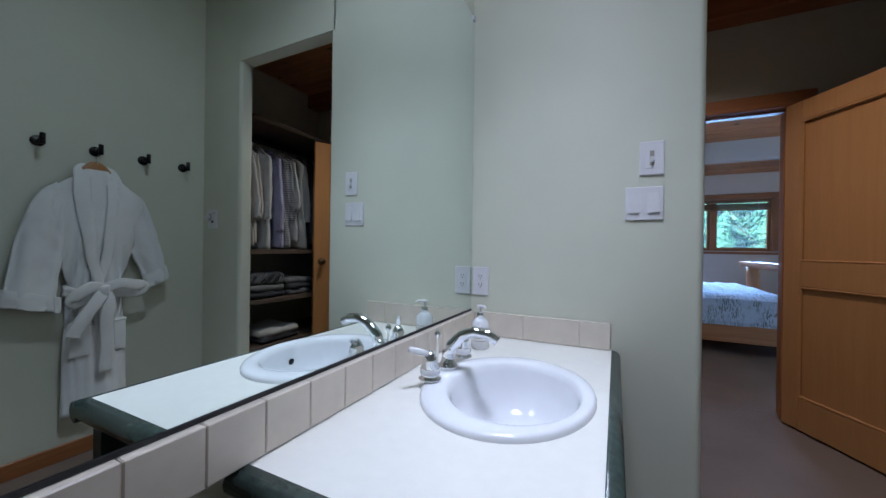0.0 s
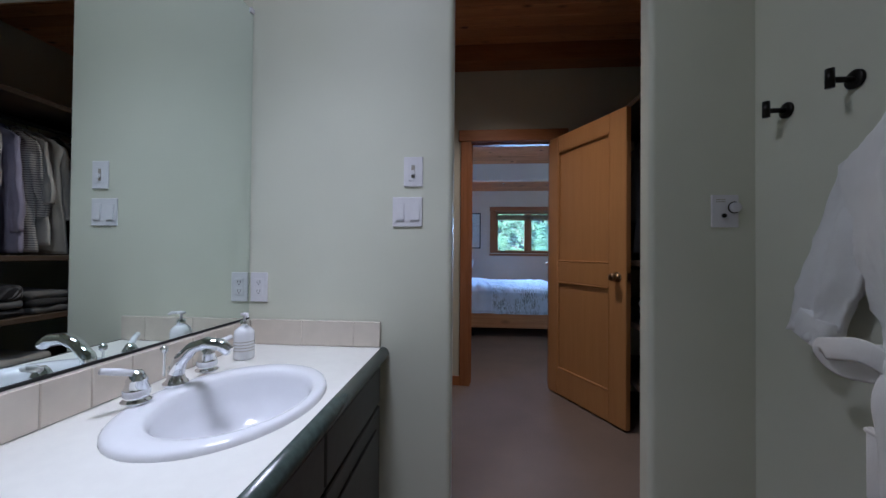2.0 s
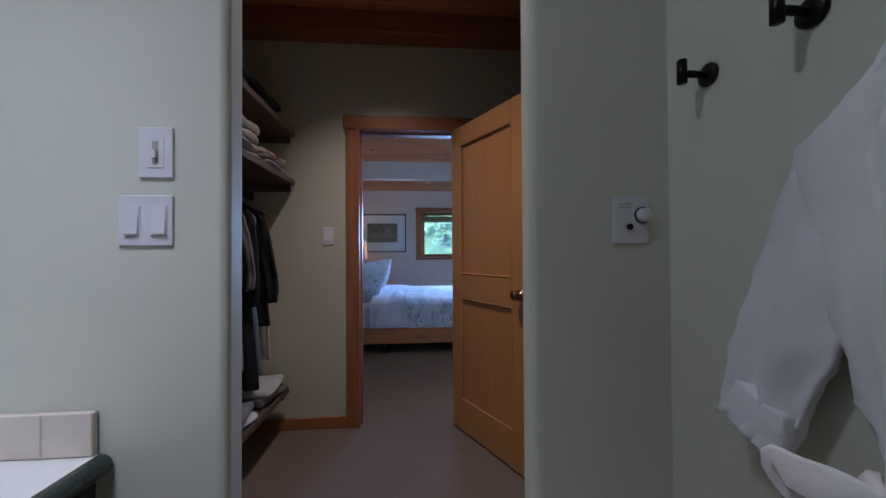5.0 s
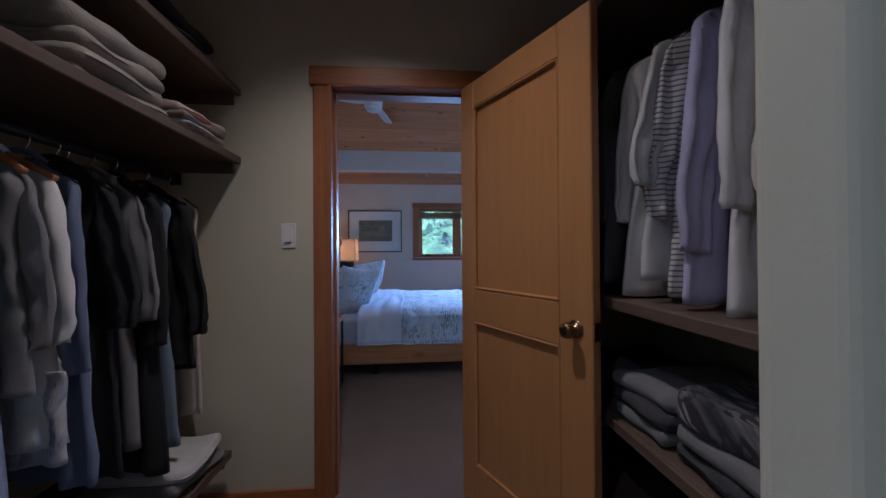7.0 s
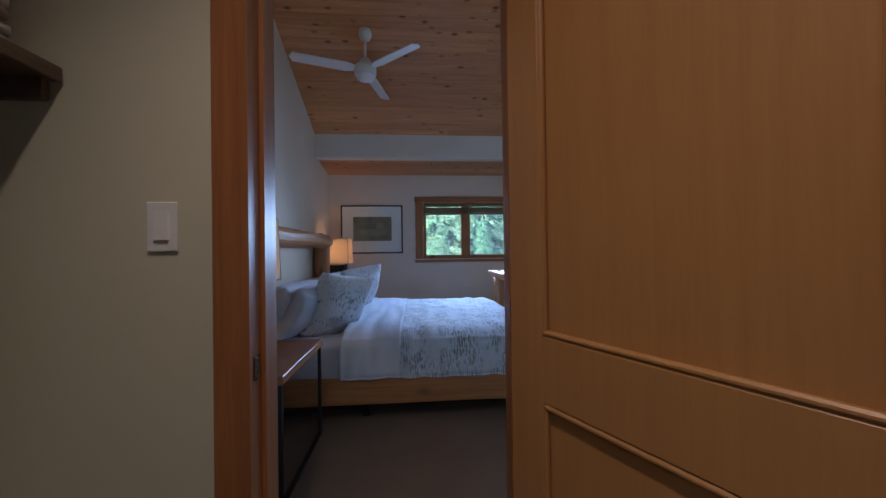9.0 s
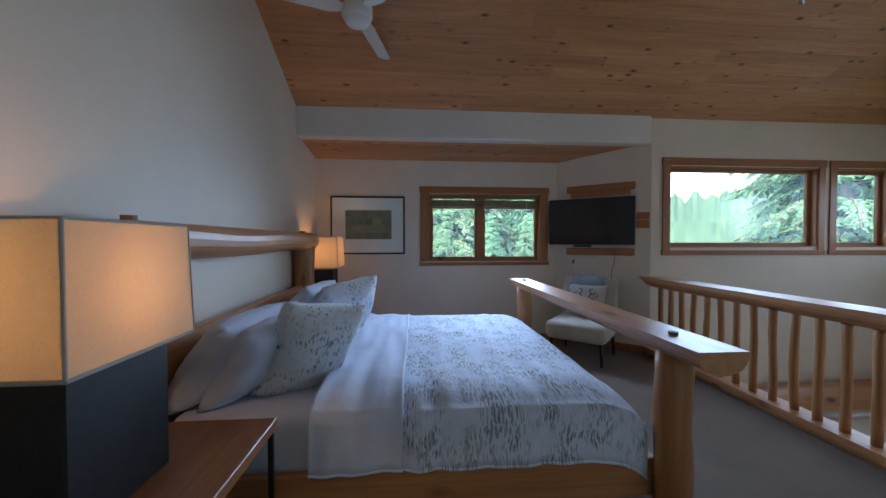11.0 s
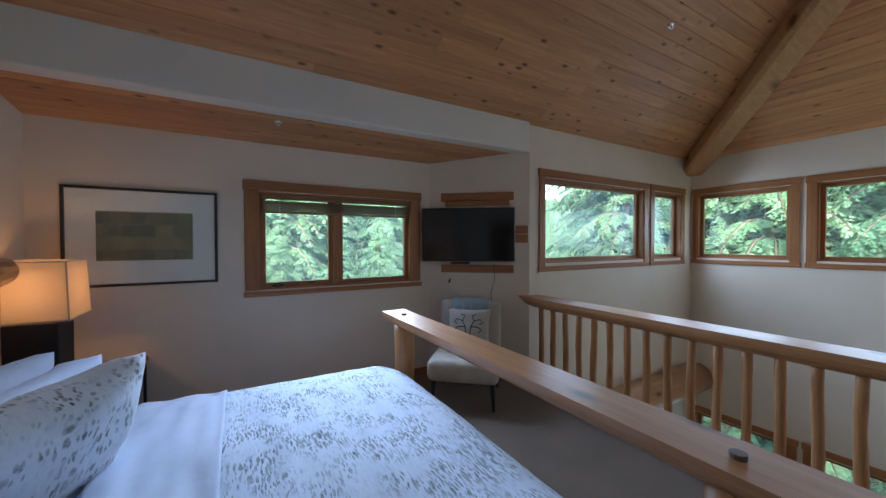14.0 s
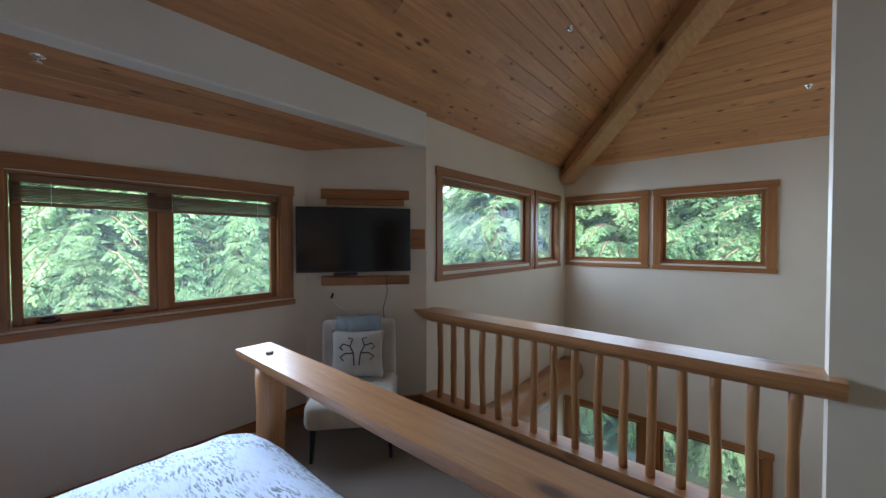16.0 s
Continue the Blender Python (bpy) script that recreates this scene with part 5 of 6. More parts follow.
def robe():
    r = thing("bath_robe", "white terry bath robe with a tied belt on a wooden hanger", "robe", (1.285, HOOKS[2] - 0.01, 1.458), 90)
    # local x runs along the wall, local y away from it
    rows = ((0.045, 0.030), (0.082, -0.006), (0.142, -0.060), (0.195, -0.122), (0.178, -0.25), (0.152, -0.40), (0.118, -0.52), (0.098, -0.600), (0.112, -0.68), (0.124, -0.90), (0.126, -1.07), (0.130, -1.225))
    body = loft([(-x, 0, z) for x, z in rows], [(x, 0, z) for x, z in rows], (0.030, 0.064), 34, 2, 0.0, 9.0, 0.0, 0.9)
    for v in body.verts:
        x, y, z = v.co
        if y > 0.004:
            # pleats drawn together at the belt, the opening between the two fronts, pocket hems
            near = math.exp(-((z + 0.60) / (0.30 if z > -0.6 else 0.34)) ** 2)
            u = x / 0.15
            pleat = math.sin(u * (15 - 5 * near) + 1.5 * noise.noise(Vector((u * 1.5, z * 3, 1))))
            v.co.y += 0.026 * (0.5 - abs(pleat) ** 0.7) * (0.10 + near) + 0.010 * noise.noise(Vector((x * 9, z * 5, 3)))
            lap = 0.02 + 0.10 * max(0.0, z + 0.60) if z > -0.60 else 0.01 + 0.02 * (z + 0.6)
            v.co.y += 0.013 * (x > lap) - 0.026 * math.exp(-((x - lap) / 0.014) ** 2) * min(1.0, max(0.0, (-0.20 - z) * 5))
            v.co.y -= 0.012 * near
        v.co.z += 0.008 * noise.noise(Vector((x * 14, 7, 1))) * (z < -1.2)
    part("body", body, M_TERRY, r, smooth=True, local=True)
    arms = {
        1: ([(0.150, 0, -0.055), (0.212, 0, -0.118), (0.262, 0.006, -0.26), (0.298, 0.014, -0.42), (0.318, 0.020, -0.555)], [(0.120, 0, -0.13), (0.125, 0, -0.30), (0.160, 0.006, -0.43), (0.198, 0.016, -0.53), (0.222, 0.022, -0.600)]),
        -1: ([(-0.150, 0, -0.055), (-0.212, 0, -0.118), (-0.270, 0.008, -0.28), (-0.306, 0.018, -0.46), (-0.324, 0.028, -0.640)], [(-0.120, 0, -0.13), (-0.118, 0, -0.30), (-0.132, 0.008, -0.44), (-0.150, 0.020, -0.58), (-0.158, 0.030, -0.690)]),
    }
    for side, (outer, inner) in arms.items():
        sleeve = part("sleeve", loft(outer, inner, (0.030, 0.048), 16, 5 + side, 0.020, 6.5, 1.1), M_TERRY, r, smooth=True, local=True)
        o, i = Vector(outer[-1]), Vector(inner[-1])
        down = (o - Vector(outer[-2])).normalized()
        wide = (o - i) * 0.07
        hem = [o + wide - down * 0.072, o + wide * 1.3 - down * 0.050, o + wide * 1.5 - down * 0.020, o + wide * 1.2 + down * 0.004]
        far = [i - wide - down * 0.072, i - wide * 1.3 - down * 0.050, i - wide * 1.5 - down * 0.020, i - wide * 1.2 + down * 0.004]
        part("cuff", loft(hem, far, (0.060, 0.068), 16, 9 + side, 0.005, 4.0, 0.5), M_TERRY, sleeve, smooth=True, local=True)
        lap = smooth_line([(side * 0.024, -0.030, 0.036), (side * 0.056, -0.010, 0.024), (side * 0.064, 0.020, -0.025), (side * 0.066, 0.034, -0.12), (side * 0.048, 0.040, -0.27), (side * 0.030, 0.041 - 0.005 * side, -0.43), (side * -0.006, 0.036 - 0.005 * side, -0.585)], 6)
        collar = ribbon(lap, [0.048 + 0.022 * math.sin(math.pi * min(1, k / 28)) - 0.02 * max(0, k / 36 - 0.6) for k in range(len(lap))], 0.014, n=16)
        for v in collar.verts:
            v.co.y += 0.006 * noise.noise(v.co * 12 + Vector((side, 0, 0)))
        part("lapel", collar, M_TERRY, r, smooth=True, local=True)
        pocket = part("pocket", box(side * 0.072 - 0.044, side * 0.072 + 0.044, 0.026, 0.043, -0.93, -0.755, 0.007, 2), M_TERRY, r, "patch pocket", True, True)
        part("pocket_hem", tube([(side * 0.072 - 0.044, 0.038, -0.765), (side * 0.072, 0.042, -0.767), (side * 0.072 + 0.044, 0.038, -0.765)], 0.007, 8), M_TERRY, pocket, smooth=True, local=True)
    belt, rings = bmesh.new(), []
    for k in range(40):
        a = 2 * math.pi * k / 40
        c = Vector((0.116 * math.cos(a), 0.052 * math.sin(a), -0.600 + 0.010 * math.sin(2 * a) + 0.006 * math.sin(5 * a)))
        way = Vector((math.cos(a), math.sin(a) * 1.6, 0)).normalized()
        rings.append([belt.verts.new(c + way * (d + 0.003 * math.sin(7 * a + h * 90)) + Vector((0, 0, h))) for d, h in ((-0.004, -0.031), (0.009, -0.029), (0.014, -0.012), (0.009, 0.0), (0.014, 0.013), (0.009, 0.028), (-0.004, 0.031))])
    for k in range(40):
        a, b = rings[k], rings[(k + 1) % 40]
        for i in range(7):
            belt.faces.new((a[i], a[(i + 1) % 7], b[(i + 1) % 7], b[i]))
    part("belt", belt, M_TERRY, r, smooth=True, local=True)
    part("belt_knot", cushion(0.058, 0.070, 0.040, (0, 0, 0), 10, 10, 0.010, 3, m=pose(0.000, 0.082, -0.600, 84, 0, 20)), M_TERRY, r, smooth=True, local=True)
    loops = ([(0.0, 0.085, -0.595), (0.060, 0.100, -0.565), (0.125, 0.096, -0.575), (0.180, 0.080, -0.590), (0.150, 0.068, -0.620), (0.070, 0.070, -0.612), (0.01, 0.074, -0.600)],
             [(0.0, 0.085, -0.595), (-0.045, 0.100, -0.575), (-0.090, 0.098, -0.600), (-0.118, 0.084, -0.640), (-0.085, 0.070, -0.645), (-0.03, 0.074, -0.610)])
    ends = ([(0.004, 0.090, -0.600), (-0.030, 0.104, -0.650), (-0.072, 0.104, -0.715), (-0.108, 0.092, -0.790), (-0.118, 0.088, -0.815)],
            [(0.006, 0.088, -0.605), (0.020, 0.096, -0.670), (0.014, 0.090, -0.760), (0.022, 0.078, -0.860), (0.018, 0.070, -0.985), (0.020, 0.066, -1.02)])
    for line in loops:
        part("belt_loop", ribbon(smooth_line(line, 5), 0.056, 0.008), M_TERRY, r, smooth=True, local=True)
    for line in ends:
        part("belt_end", ribbon(smooth_line(line, 5), 0.060, 0.008), M_TERRY, r, smooth=True, local=True)
    hang = part("hanger", ribbon(smooth_line([(-0.080, -0.008, -0.030), (-0.045, -0.006, 0.014), (0.0, -0.004, 0.050), (0.045, -0.006, 0.014), (0.080, -0.008, -0.030)], 4), [0.025 + 0.030 * math.sin(math.pi * k / 16) for k in range(17)], 0.014), M_DOOR, r, "wooden hanger", True, True)
    part("hook", tube(smooth_line([(0, 0, 0.06), (0, 0, 0.105), (0.014, 0, 0.122), (0.012, 0, 0.142), (-0.006, 0, 0.145)], 3), 0.0026, 6), M_CHROME, hang, "metal hanger hook", True, True)


robe()


# ---- bedroom: bed ----
BED_Y0, BED_Y1, BED_X0, BED_X1 = 5.215, 7.54, -0.60, 1.855


def half_log(y0, y1, x0, x1, top, deep, taper=0.0, seed=0, n=14, tip=0.0):
    """A log sawn flat on top, along y; tip: how far its far end runs out to a point."""
    bm, rings = bmesh.new(), []
    for i in range(n + 1):
        t = i / n
        y = y0 + (y1 - y0) * t
        wob = 0.006 * noise.noise(Vector((y * 2.1, seed, 0)))
        f = 1.0
        if tip and y > y1 - tip:
            f = max(0.18, 1 - ((y - (y1 - tip)) / tip) ** 2 * 0.9)
        ring = []
        for k in range(15):
            a = math.pi * k / 14
            c = math.cos(a)
            ring.append(bm.verts.new(((x0 + x1) / 2 - (x1 - x0) / 2 * c * (f if c < 0 else 1) + wob, y, top - deep * math.sin(a) ** 0.75 * f + 0.004 * noise.noise(Vector((y * 3, k * 0.7, seed))))))
        for v in (ring[0], ring[-1]):
            v.co.z = top
        rings.append(ring)
    for a, b in zip(rings, rings[1:]):
        for k in range(14):
            bm.faces.new((a[k], a[k + 1], b[k + 1], b[k]))
        bm.faces.new((a[14], a[0], b[0], b[14]))
    bm.faces.new(rings[0])
    bm.faces.new(rings[-1][::-1])
    return bm


def log_post(x, y, z0, z1, r, seed):
    return tube([(x + 0.004 * math.sin(i * 1.3 + seed), y + 0.004 * math.cos(i * 1.7 + seed), z0 + (z1 - z0) * i / 7) for i in range(8)], [r * (1 + 0.05 * noise.noise(Vector((i * 0.9, seed, 2)))) for i in range(8)], 16)


def bed():
    b = thing("log_bed", "peeled log bed frame with half-log headboard and footboard", "bed", (0.6, 6.38, 0))
    foot = part("footboard_rail", half_log(4.94, 7.80, 1.755, 1.975, 0.957, 0.098, seed=1), M_LOG_Y, b)
    for y in (BED_Y0, BED_Y1):
        part("footboard_post", log_post(1.862, y, 0.0, 0.885, 0.082, y), M_LOG_Z, b, smooth=True)
        part("peg", tube([(1.858, y, 0.955), (1.858, y, 0.972)], 0.022, 12), M_SHELF, foot, "dark end of a dowel")
        part("headboard_post", log_post(-0.585, y + (0.09 if y > 6 else 0.0), 0.0, 1.44, 0.105, y + 3), M_LOG_Z, b, smooth=True)
    head = part("headboard_rail", tube([(-0.570, 4.90 + 3.0 * i / 12, 1.410 + 0.008 * math.sin(i)) for i in range(13)], [0.075] + [0.104 + 0.004 * math.sin(i * 1.4) for i in range(11)] + [0.080], 18, flat=1.490), M_LOG_Y, b, smooth=False)
    for y in (5.25, 7.63):
        part("peg", tube([(-0.60, y, 1.486), (-0.60, y, 1.515)], 0.03, 12), M_TRIM, head, "end of a dowel")
    part("headboard_board", box(-0.64, -0.575, BED_Y0 + 0.06, BED_Y1 + 0.05, 0.60, 0.93, 0.008), M_LOG_Y, b)
    for y0, y1 in ((BED_Y0 + 0.055, BED_Y0 + 0.095), (BED_Y1 - 0.095, BED_Y1 - 0.055)):
        part("side_board", box(BED_X0, 1.80, y0, y1, 0.135, 0.325, 0.005), M_LOG_X, b)
    part("foot_board", box(1.79, 1.83, BED_Y0 + 0.06, BED_Y1 - 0.06, 0.135, 0.325, 0.005), M_LOG_Y, b)
    part("platform", box(BED_X0, 1.79, BED_Y0 + 0.097, BED_Y1 - 0.097, 0.20, 0.235), M_LOG_X, b)
    for x in (0.3, 1.66):
        for y in (BED_Y0 + 0.20, BED_Y1 - 0.20):
            leg = part("leg", tube([(x, y, 0.03), (x, y, 0.20)], 0.022, 10), M_IRON, b, "black metal support leg", True)
            part("foot", lathe([(0.034, 0), (0.036, 0.012), (0.024, 0.03)], (x, y, 0.001), 16), M_IRON, leg)
    part("foot_block", box(1.80, 1.93, BED_Y0 - 0.13, BED_Y0 + 0.10, 0.0, 0.055, 0.008), M_LOG_X, b)
    m = thing("mattress", "white sheeted mattress on the log bed", "mattress", (0.6, 6.38, 0.235))
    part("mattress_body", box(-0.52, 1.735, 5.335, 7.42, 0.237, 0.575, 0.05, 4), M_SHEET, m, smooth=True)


bed()


def drape(x0, x1, y0, y1, top, hang, name, label, cat, mat, seed=0, nx=46, ny=60, ripple=0.012, foot=0.0, puff=0.0):
    """Bedding laid over the mattress, down both its sides and, with foot, over its end."""
    t = thing(name, label, cat, ((x0 + x1) / 2, (y0 + y1) / 2, top))
    bm, grid = bmesh.new(), []
    over = hang + 0.03
    total = (y1 - y0) + 2 * over
    for j in range(ny + 1):
        d = -over + total * j / ny
        row = []
        for i in range(nx + 1):
            x = x0 + (x1 - x0) * i / nx
            fx = noise.noise(Vector((x * 3.1, d * 2.6, seed))) * ripple + 0.6 * ripple * math.sin(x * 33 + 3 * noise.noise(Vector((x * 2, d * 1.2, seed)))) * max(0.0, noise.noise(Vector((x * 2.3, d * 1.1, seed + 2))) + 0.30) + noise.noise(Vector((x * 13, d * 2.2, seed + 4))) * ripple * 0.7 + noise.noise(Vector((x * 6, d * 14, seed + 8))) * ripple * 0.25
            w = y1 - y0
            if d < 0:
                k = -d
                y, z = y0 - 0.028 * min(1, k / 0.05) - 0.02 * abs(noise.noise(Vector((x * 4, 1, seed)))) * k / over, top - max(0, k - 0.02)
                y -= fx * 1.2
            elif d > w:
                k = d - w
                y, z = y1 + 0.028 * min(1, k / 0.05) + 0.02 * abs(noise.noise(Vector((x * 4, 2, seed)))) * k / over, top - max(0, k - 0.02)
                y += fx * 1.2
            else:
                edge = min(d, w - d)
                y, z = y0 + d, top + fx + puff * min(1, edge / 0.25) + 0.016 * min(1, edge / 0.10) - 0.012
            if foot and x > x1 - foot:
                k = (x - (x1 - foot)) / foot
                z -= 0.10 * k ** 3
            row.append(bm.verts.new((x, y, z)))
        grid.append(row)
    for a, b in zip(grid, grid[1:]):
        for i in range(nx):
            bm.faces.new((a[i], a[i + 1], b[i + 1], b[i]))
    hems = [[v.co.copy() for v in row] for row in (grid[0], grid[-1])]
    ob = part("cover", bm, mat, t, smooth=True)
    for line in hems:
        part("hem", tube([p + Vector((0, 0, 0.004)) for p in line], 0.007, 6), mat, t, "stitched hem", True)
    so = ob.modifiers.new("thick", "SOLIDIFY")
    so.thickness, so.offset = 0.012, -1
    return t


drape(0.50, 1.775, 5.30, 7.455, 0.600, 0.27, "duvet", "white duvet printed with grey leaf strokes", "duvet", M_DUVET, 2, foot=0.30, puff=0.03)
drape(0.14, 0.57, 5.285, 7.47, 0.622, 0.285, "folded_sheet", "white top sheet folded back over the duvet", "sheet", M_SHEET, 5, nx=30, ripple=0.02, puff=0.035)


def pillow(name, label, w, h, thick, place, lean, turn, mat, seed, spin=0.0):
    p = thing(name, label, "pillow", place, turn)
    part("case", cushion(w, h, thick, (0, 0, 0), 20, 20, 0.018, seed, m=pose(0, 0, 0, 0, 0, 0) @ Euler((0, radians(-lean), 0)).to_matrix().to_4x4() @ Matrix.Translation((0, 0, 0)) @ Euler((0, 0, radians(spin))).to_matrix().to_4x4()), mat, p, smooth=True, local=True)
    return p


# local x is the pillow's height once leaned back, local y its width
for i, (y, s) in enumerate(((5.74, 1), (7.02, 2))):
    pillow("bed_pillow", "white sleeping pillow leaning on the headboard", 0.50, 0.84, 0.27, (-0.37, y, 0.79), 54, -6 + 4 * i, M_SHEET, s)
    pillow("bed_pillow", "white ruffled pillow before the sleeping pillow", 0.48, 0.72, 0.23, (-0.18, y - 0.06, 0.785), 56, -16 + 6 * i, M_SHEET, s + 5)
pillow("throw_pillow", "square leaf-print throw pillow propped on the bed", 0.58, 0.50, 0.27, (0.04, 5.66, 0.805), 64, -50, M_PILLOW_PRINT, 3, 10)
pillow("throw_pillow", "square leaf-print throw pillow propped on the bed", 0.58, 0.56, 0.26, (0.05, 6.54, 0.83), 64, -34, M_PILLOW_PRINT, 4, -6)


# ---- nightstands and lamps ----
STAND_Z = 0.65


def nightstand(name, x0, x1, y0, y1):
    n = thing(name, "reclaimed wood nightstand on a thin black iron frame", "nightstand", ((x0 + x1) / 2, (y0 + y1) / 2, 0), group="nightstands beside the bed")
    part("top", box(x0, x1, y0, y1, STAND_Z - 0.045, STAND_Z, 0.004), M_STAND, n)
    r = 0.010
    for x in (x0 + 0.02, x1 - 0.02):
        for y in (y0 + 0.02, y1 - 0.02):
            part("leg", box(x - r, x + r, y - r, y + r, 0, STAND_Z - 0.046, 0.002), M_IRON, n)
        part("stretcher", box(x - r, x + r, y0 + 0.031, y1 - 0.031, 0.0, 0.02), M_IRON, n)
    for y in (y0 + 0.02, y1 - 0.02):
        part("stretcher", box(x0 + 0.031, x1 - 0.031, y - r, y + r, 0.14 if y > y0 + 0.1 else 0.0, 0.16 if y > y0 + 0.1 else 0.02), M_IRON, n)


nightstand("nightstand", -0.66, 0.04, 4.42, 5.17)
nightstand("nightstand", -0.66, 0.0, 7.83, 8.50)


def table_lamp(cx, cy, a=0.195, b=0.180, c=0.125):
    t = thing("table_lamp", "lit table lamp with a square linen shade and black block base", "lamp", (cx, cy, STAND_Z), group="bedside lamps")
    z = STAND_Z
    part("base", box(cx - c, cx + c, cy - c, cy + c, z + 0.001, z + 0.42, 0.006), M_LAMP_BASE, t)
    z0, z1 = z + 0.437, z + 0.806
    part("neck", tube([(cx, cy, z + 0.42), (cx, cy, z + 0.50)], 0.012, 10), M_BRASS, t)
    low = [(cx - a, cy - a), (cx + a, cy - a), (cx + a, cy + a), (cx - a, cy + a)]
    top = [(cx - b, cy - b), (cx + b, cy - b), (cx + b, cy + b), (cx - b, cy + b)]
    for i in range(4):
        j = (i + 1) % 4
        bm = bmesh.new()
        bm.faces.new([bm.verts.new(p) for p in ((*low[i], z0), (*low[j], z0), (*top[j], z1), (*top[i], z1))])
        sh = part("shade", bm, M_LAMP_SHADE, t, "glowing linen shade panel")
        so = sh.modifiers.new("thick", "SOLIDIFY")
        so.thickness = 0.0015
        part("shade_seam", tube([(*low[i], z0), (*top[i], z1)], 0.0045, 6), M_SHADE_BAND, t)
        part("shade_band", tube([(*low[i], z0), (*low[j], z0)], 0.006, 6), M_SHADE_BAND, t)
        part("shade_band", tube([(*top[i], z1), (*top[j], z1)], 0.0045, 6), M_SHADE_BAND, t)


table_lamp(-0.385, 4.70, 0.232, 0.222, 0.180)
table_lamp(-0.47, 8.06)


# ---- wall things ----
def picture():
    p = thing("framed_print", "framed grey-gold landscape print with a wide white mat", "picture", (0.0, WALL_FAR, 1.22))
    x0, x1, z0, z1, y = -0.508, 0.490, 1.224, 2.014, WALL_FAR
    part("mat_board", box(x0 + 0.012, x1 - 0.012, y - 0.018, y - 0.004, z0 + 0.012, z1 - 0.012), M_MAT_BOARD, p, "off-white mat board")
    for a, b, c, d in ((x0, x0 + 0.022, z0, z1), (x1 - 0.022, x1, z0, z1), (x0 + 0.022, x1 - 0.022, z1 - 0.022, z1), (x0 + 0.022, x1 - 0.022, z0, z0 + 0.022)):
        part("frame", box(a, b, y - 0.030, y - 0.001, c, d, 0.002), M_FRAME, p, "thin black frame")
    part("print", box(-0.312, 0.308, y - 0.0205, y - 0.0182, 1.43, 1.825), M_ART, p, "grey-gold abstract landscape print")
    g = part("pane", box(x0 + 0.016, x1 - 0.016, y - 0.026, y - 0.024, z0 + 0.016, z1 - 0.016), M_PICTURE_GLASS, p)
    g.visible_shadow = False


def art_material():
    mat, n, l, b = shader("art_print", 0.5)
    v = coords(n, l, (1, 1, 1), shuffle=False)
    br = n.new("ShaderNodeTexBrick")
    br.inputs["Scale"].default_value = 5.0
    br.inputs["Color1"].default_value, br.inputs["Color2"].default_value = (0.34, 0.28, 0.12, 1), (0.08, 0.085, 0.055, 1)
    br.inputs["Mortar"].default_value = (0.26, 0.23, 0.14, 1)
    br.inputs["Brick Width"].default_value, br.inputs["Row Height"].default_value = 0.55, 0.5
    tc = n.new("ShaderNodeTexCoord")
    sep, com = n.new("ShaderNodeSeparateXYZ"), n.new("ShaderNodeCombineXYZ")
    l.new(tc.outputs["Object"], sep.inputs[0])
    l.new(sep.outputs[0], com.inputs[0])
    l.new(sep.outputs[2], com.inputs[1])
    l.new(com.outputs[0], br.inputs["Vector"])
    a = noise_tex(n, l, v, 12, 5, 0.6, 1.5)
    l.new(mix(n, l, 0.4, br.outputs["Color"], ramp(n, l, a, [(0.3, (0.05, 0.05, 0.035)), (0.55, (0.18, 0.16, 0.09)), (0.8, (0.33, 0.30, 0.22))])), b.inputs["Base Color"])
    return mat


M_ART = art_material()
M_PICTURE_GLASS = glass("picture_glass", 0.0)
picture()


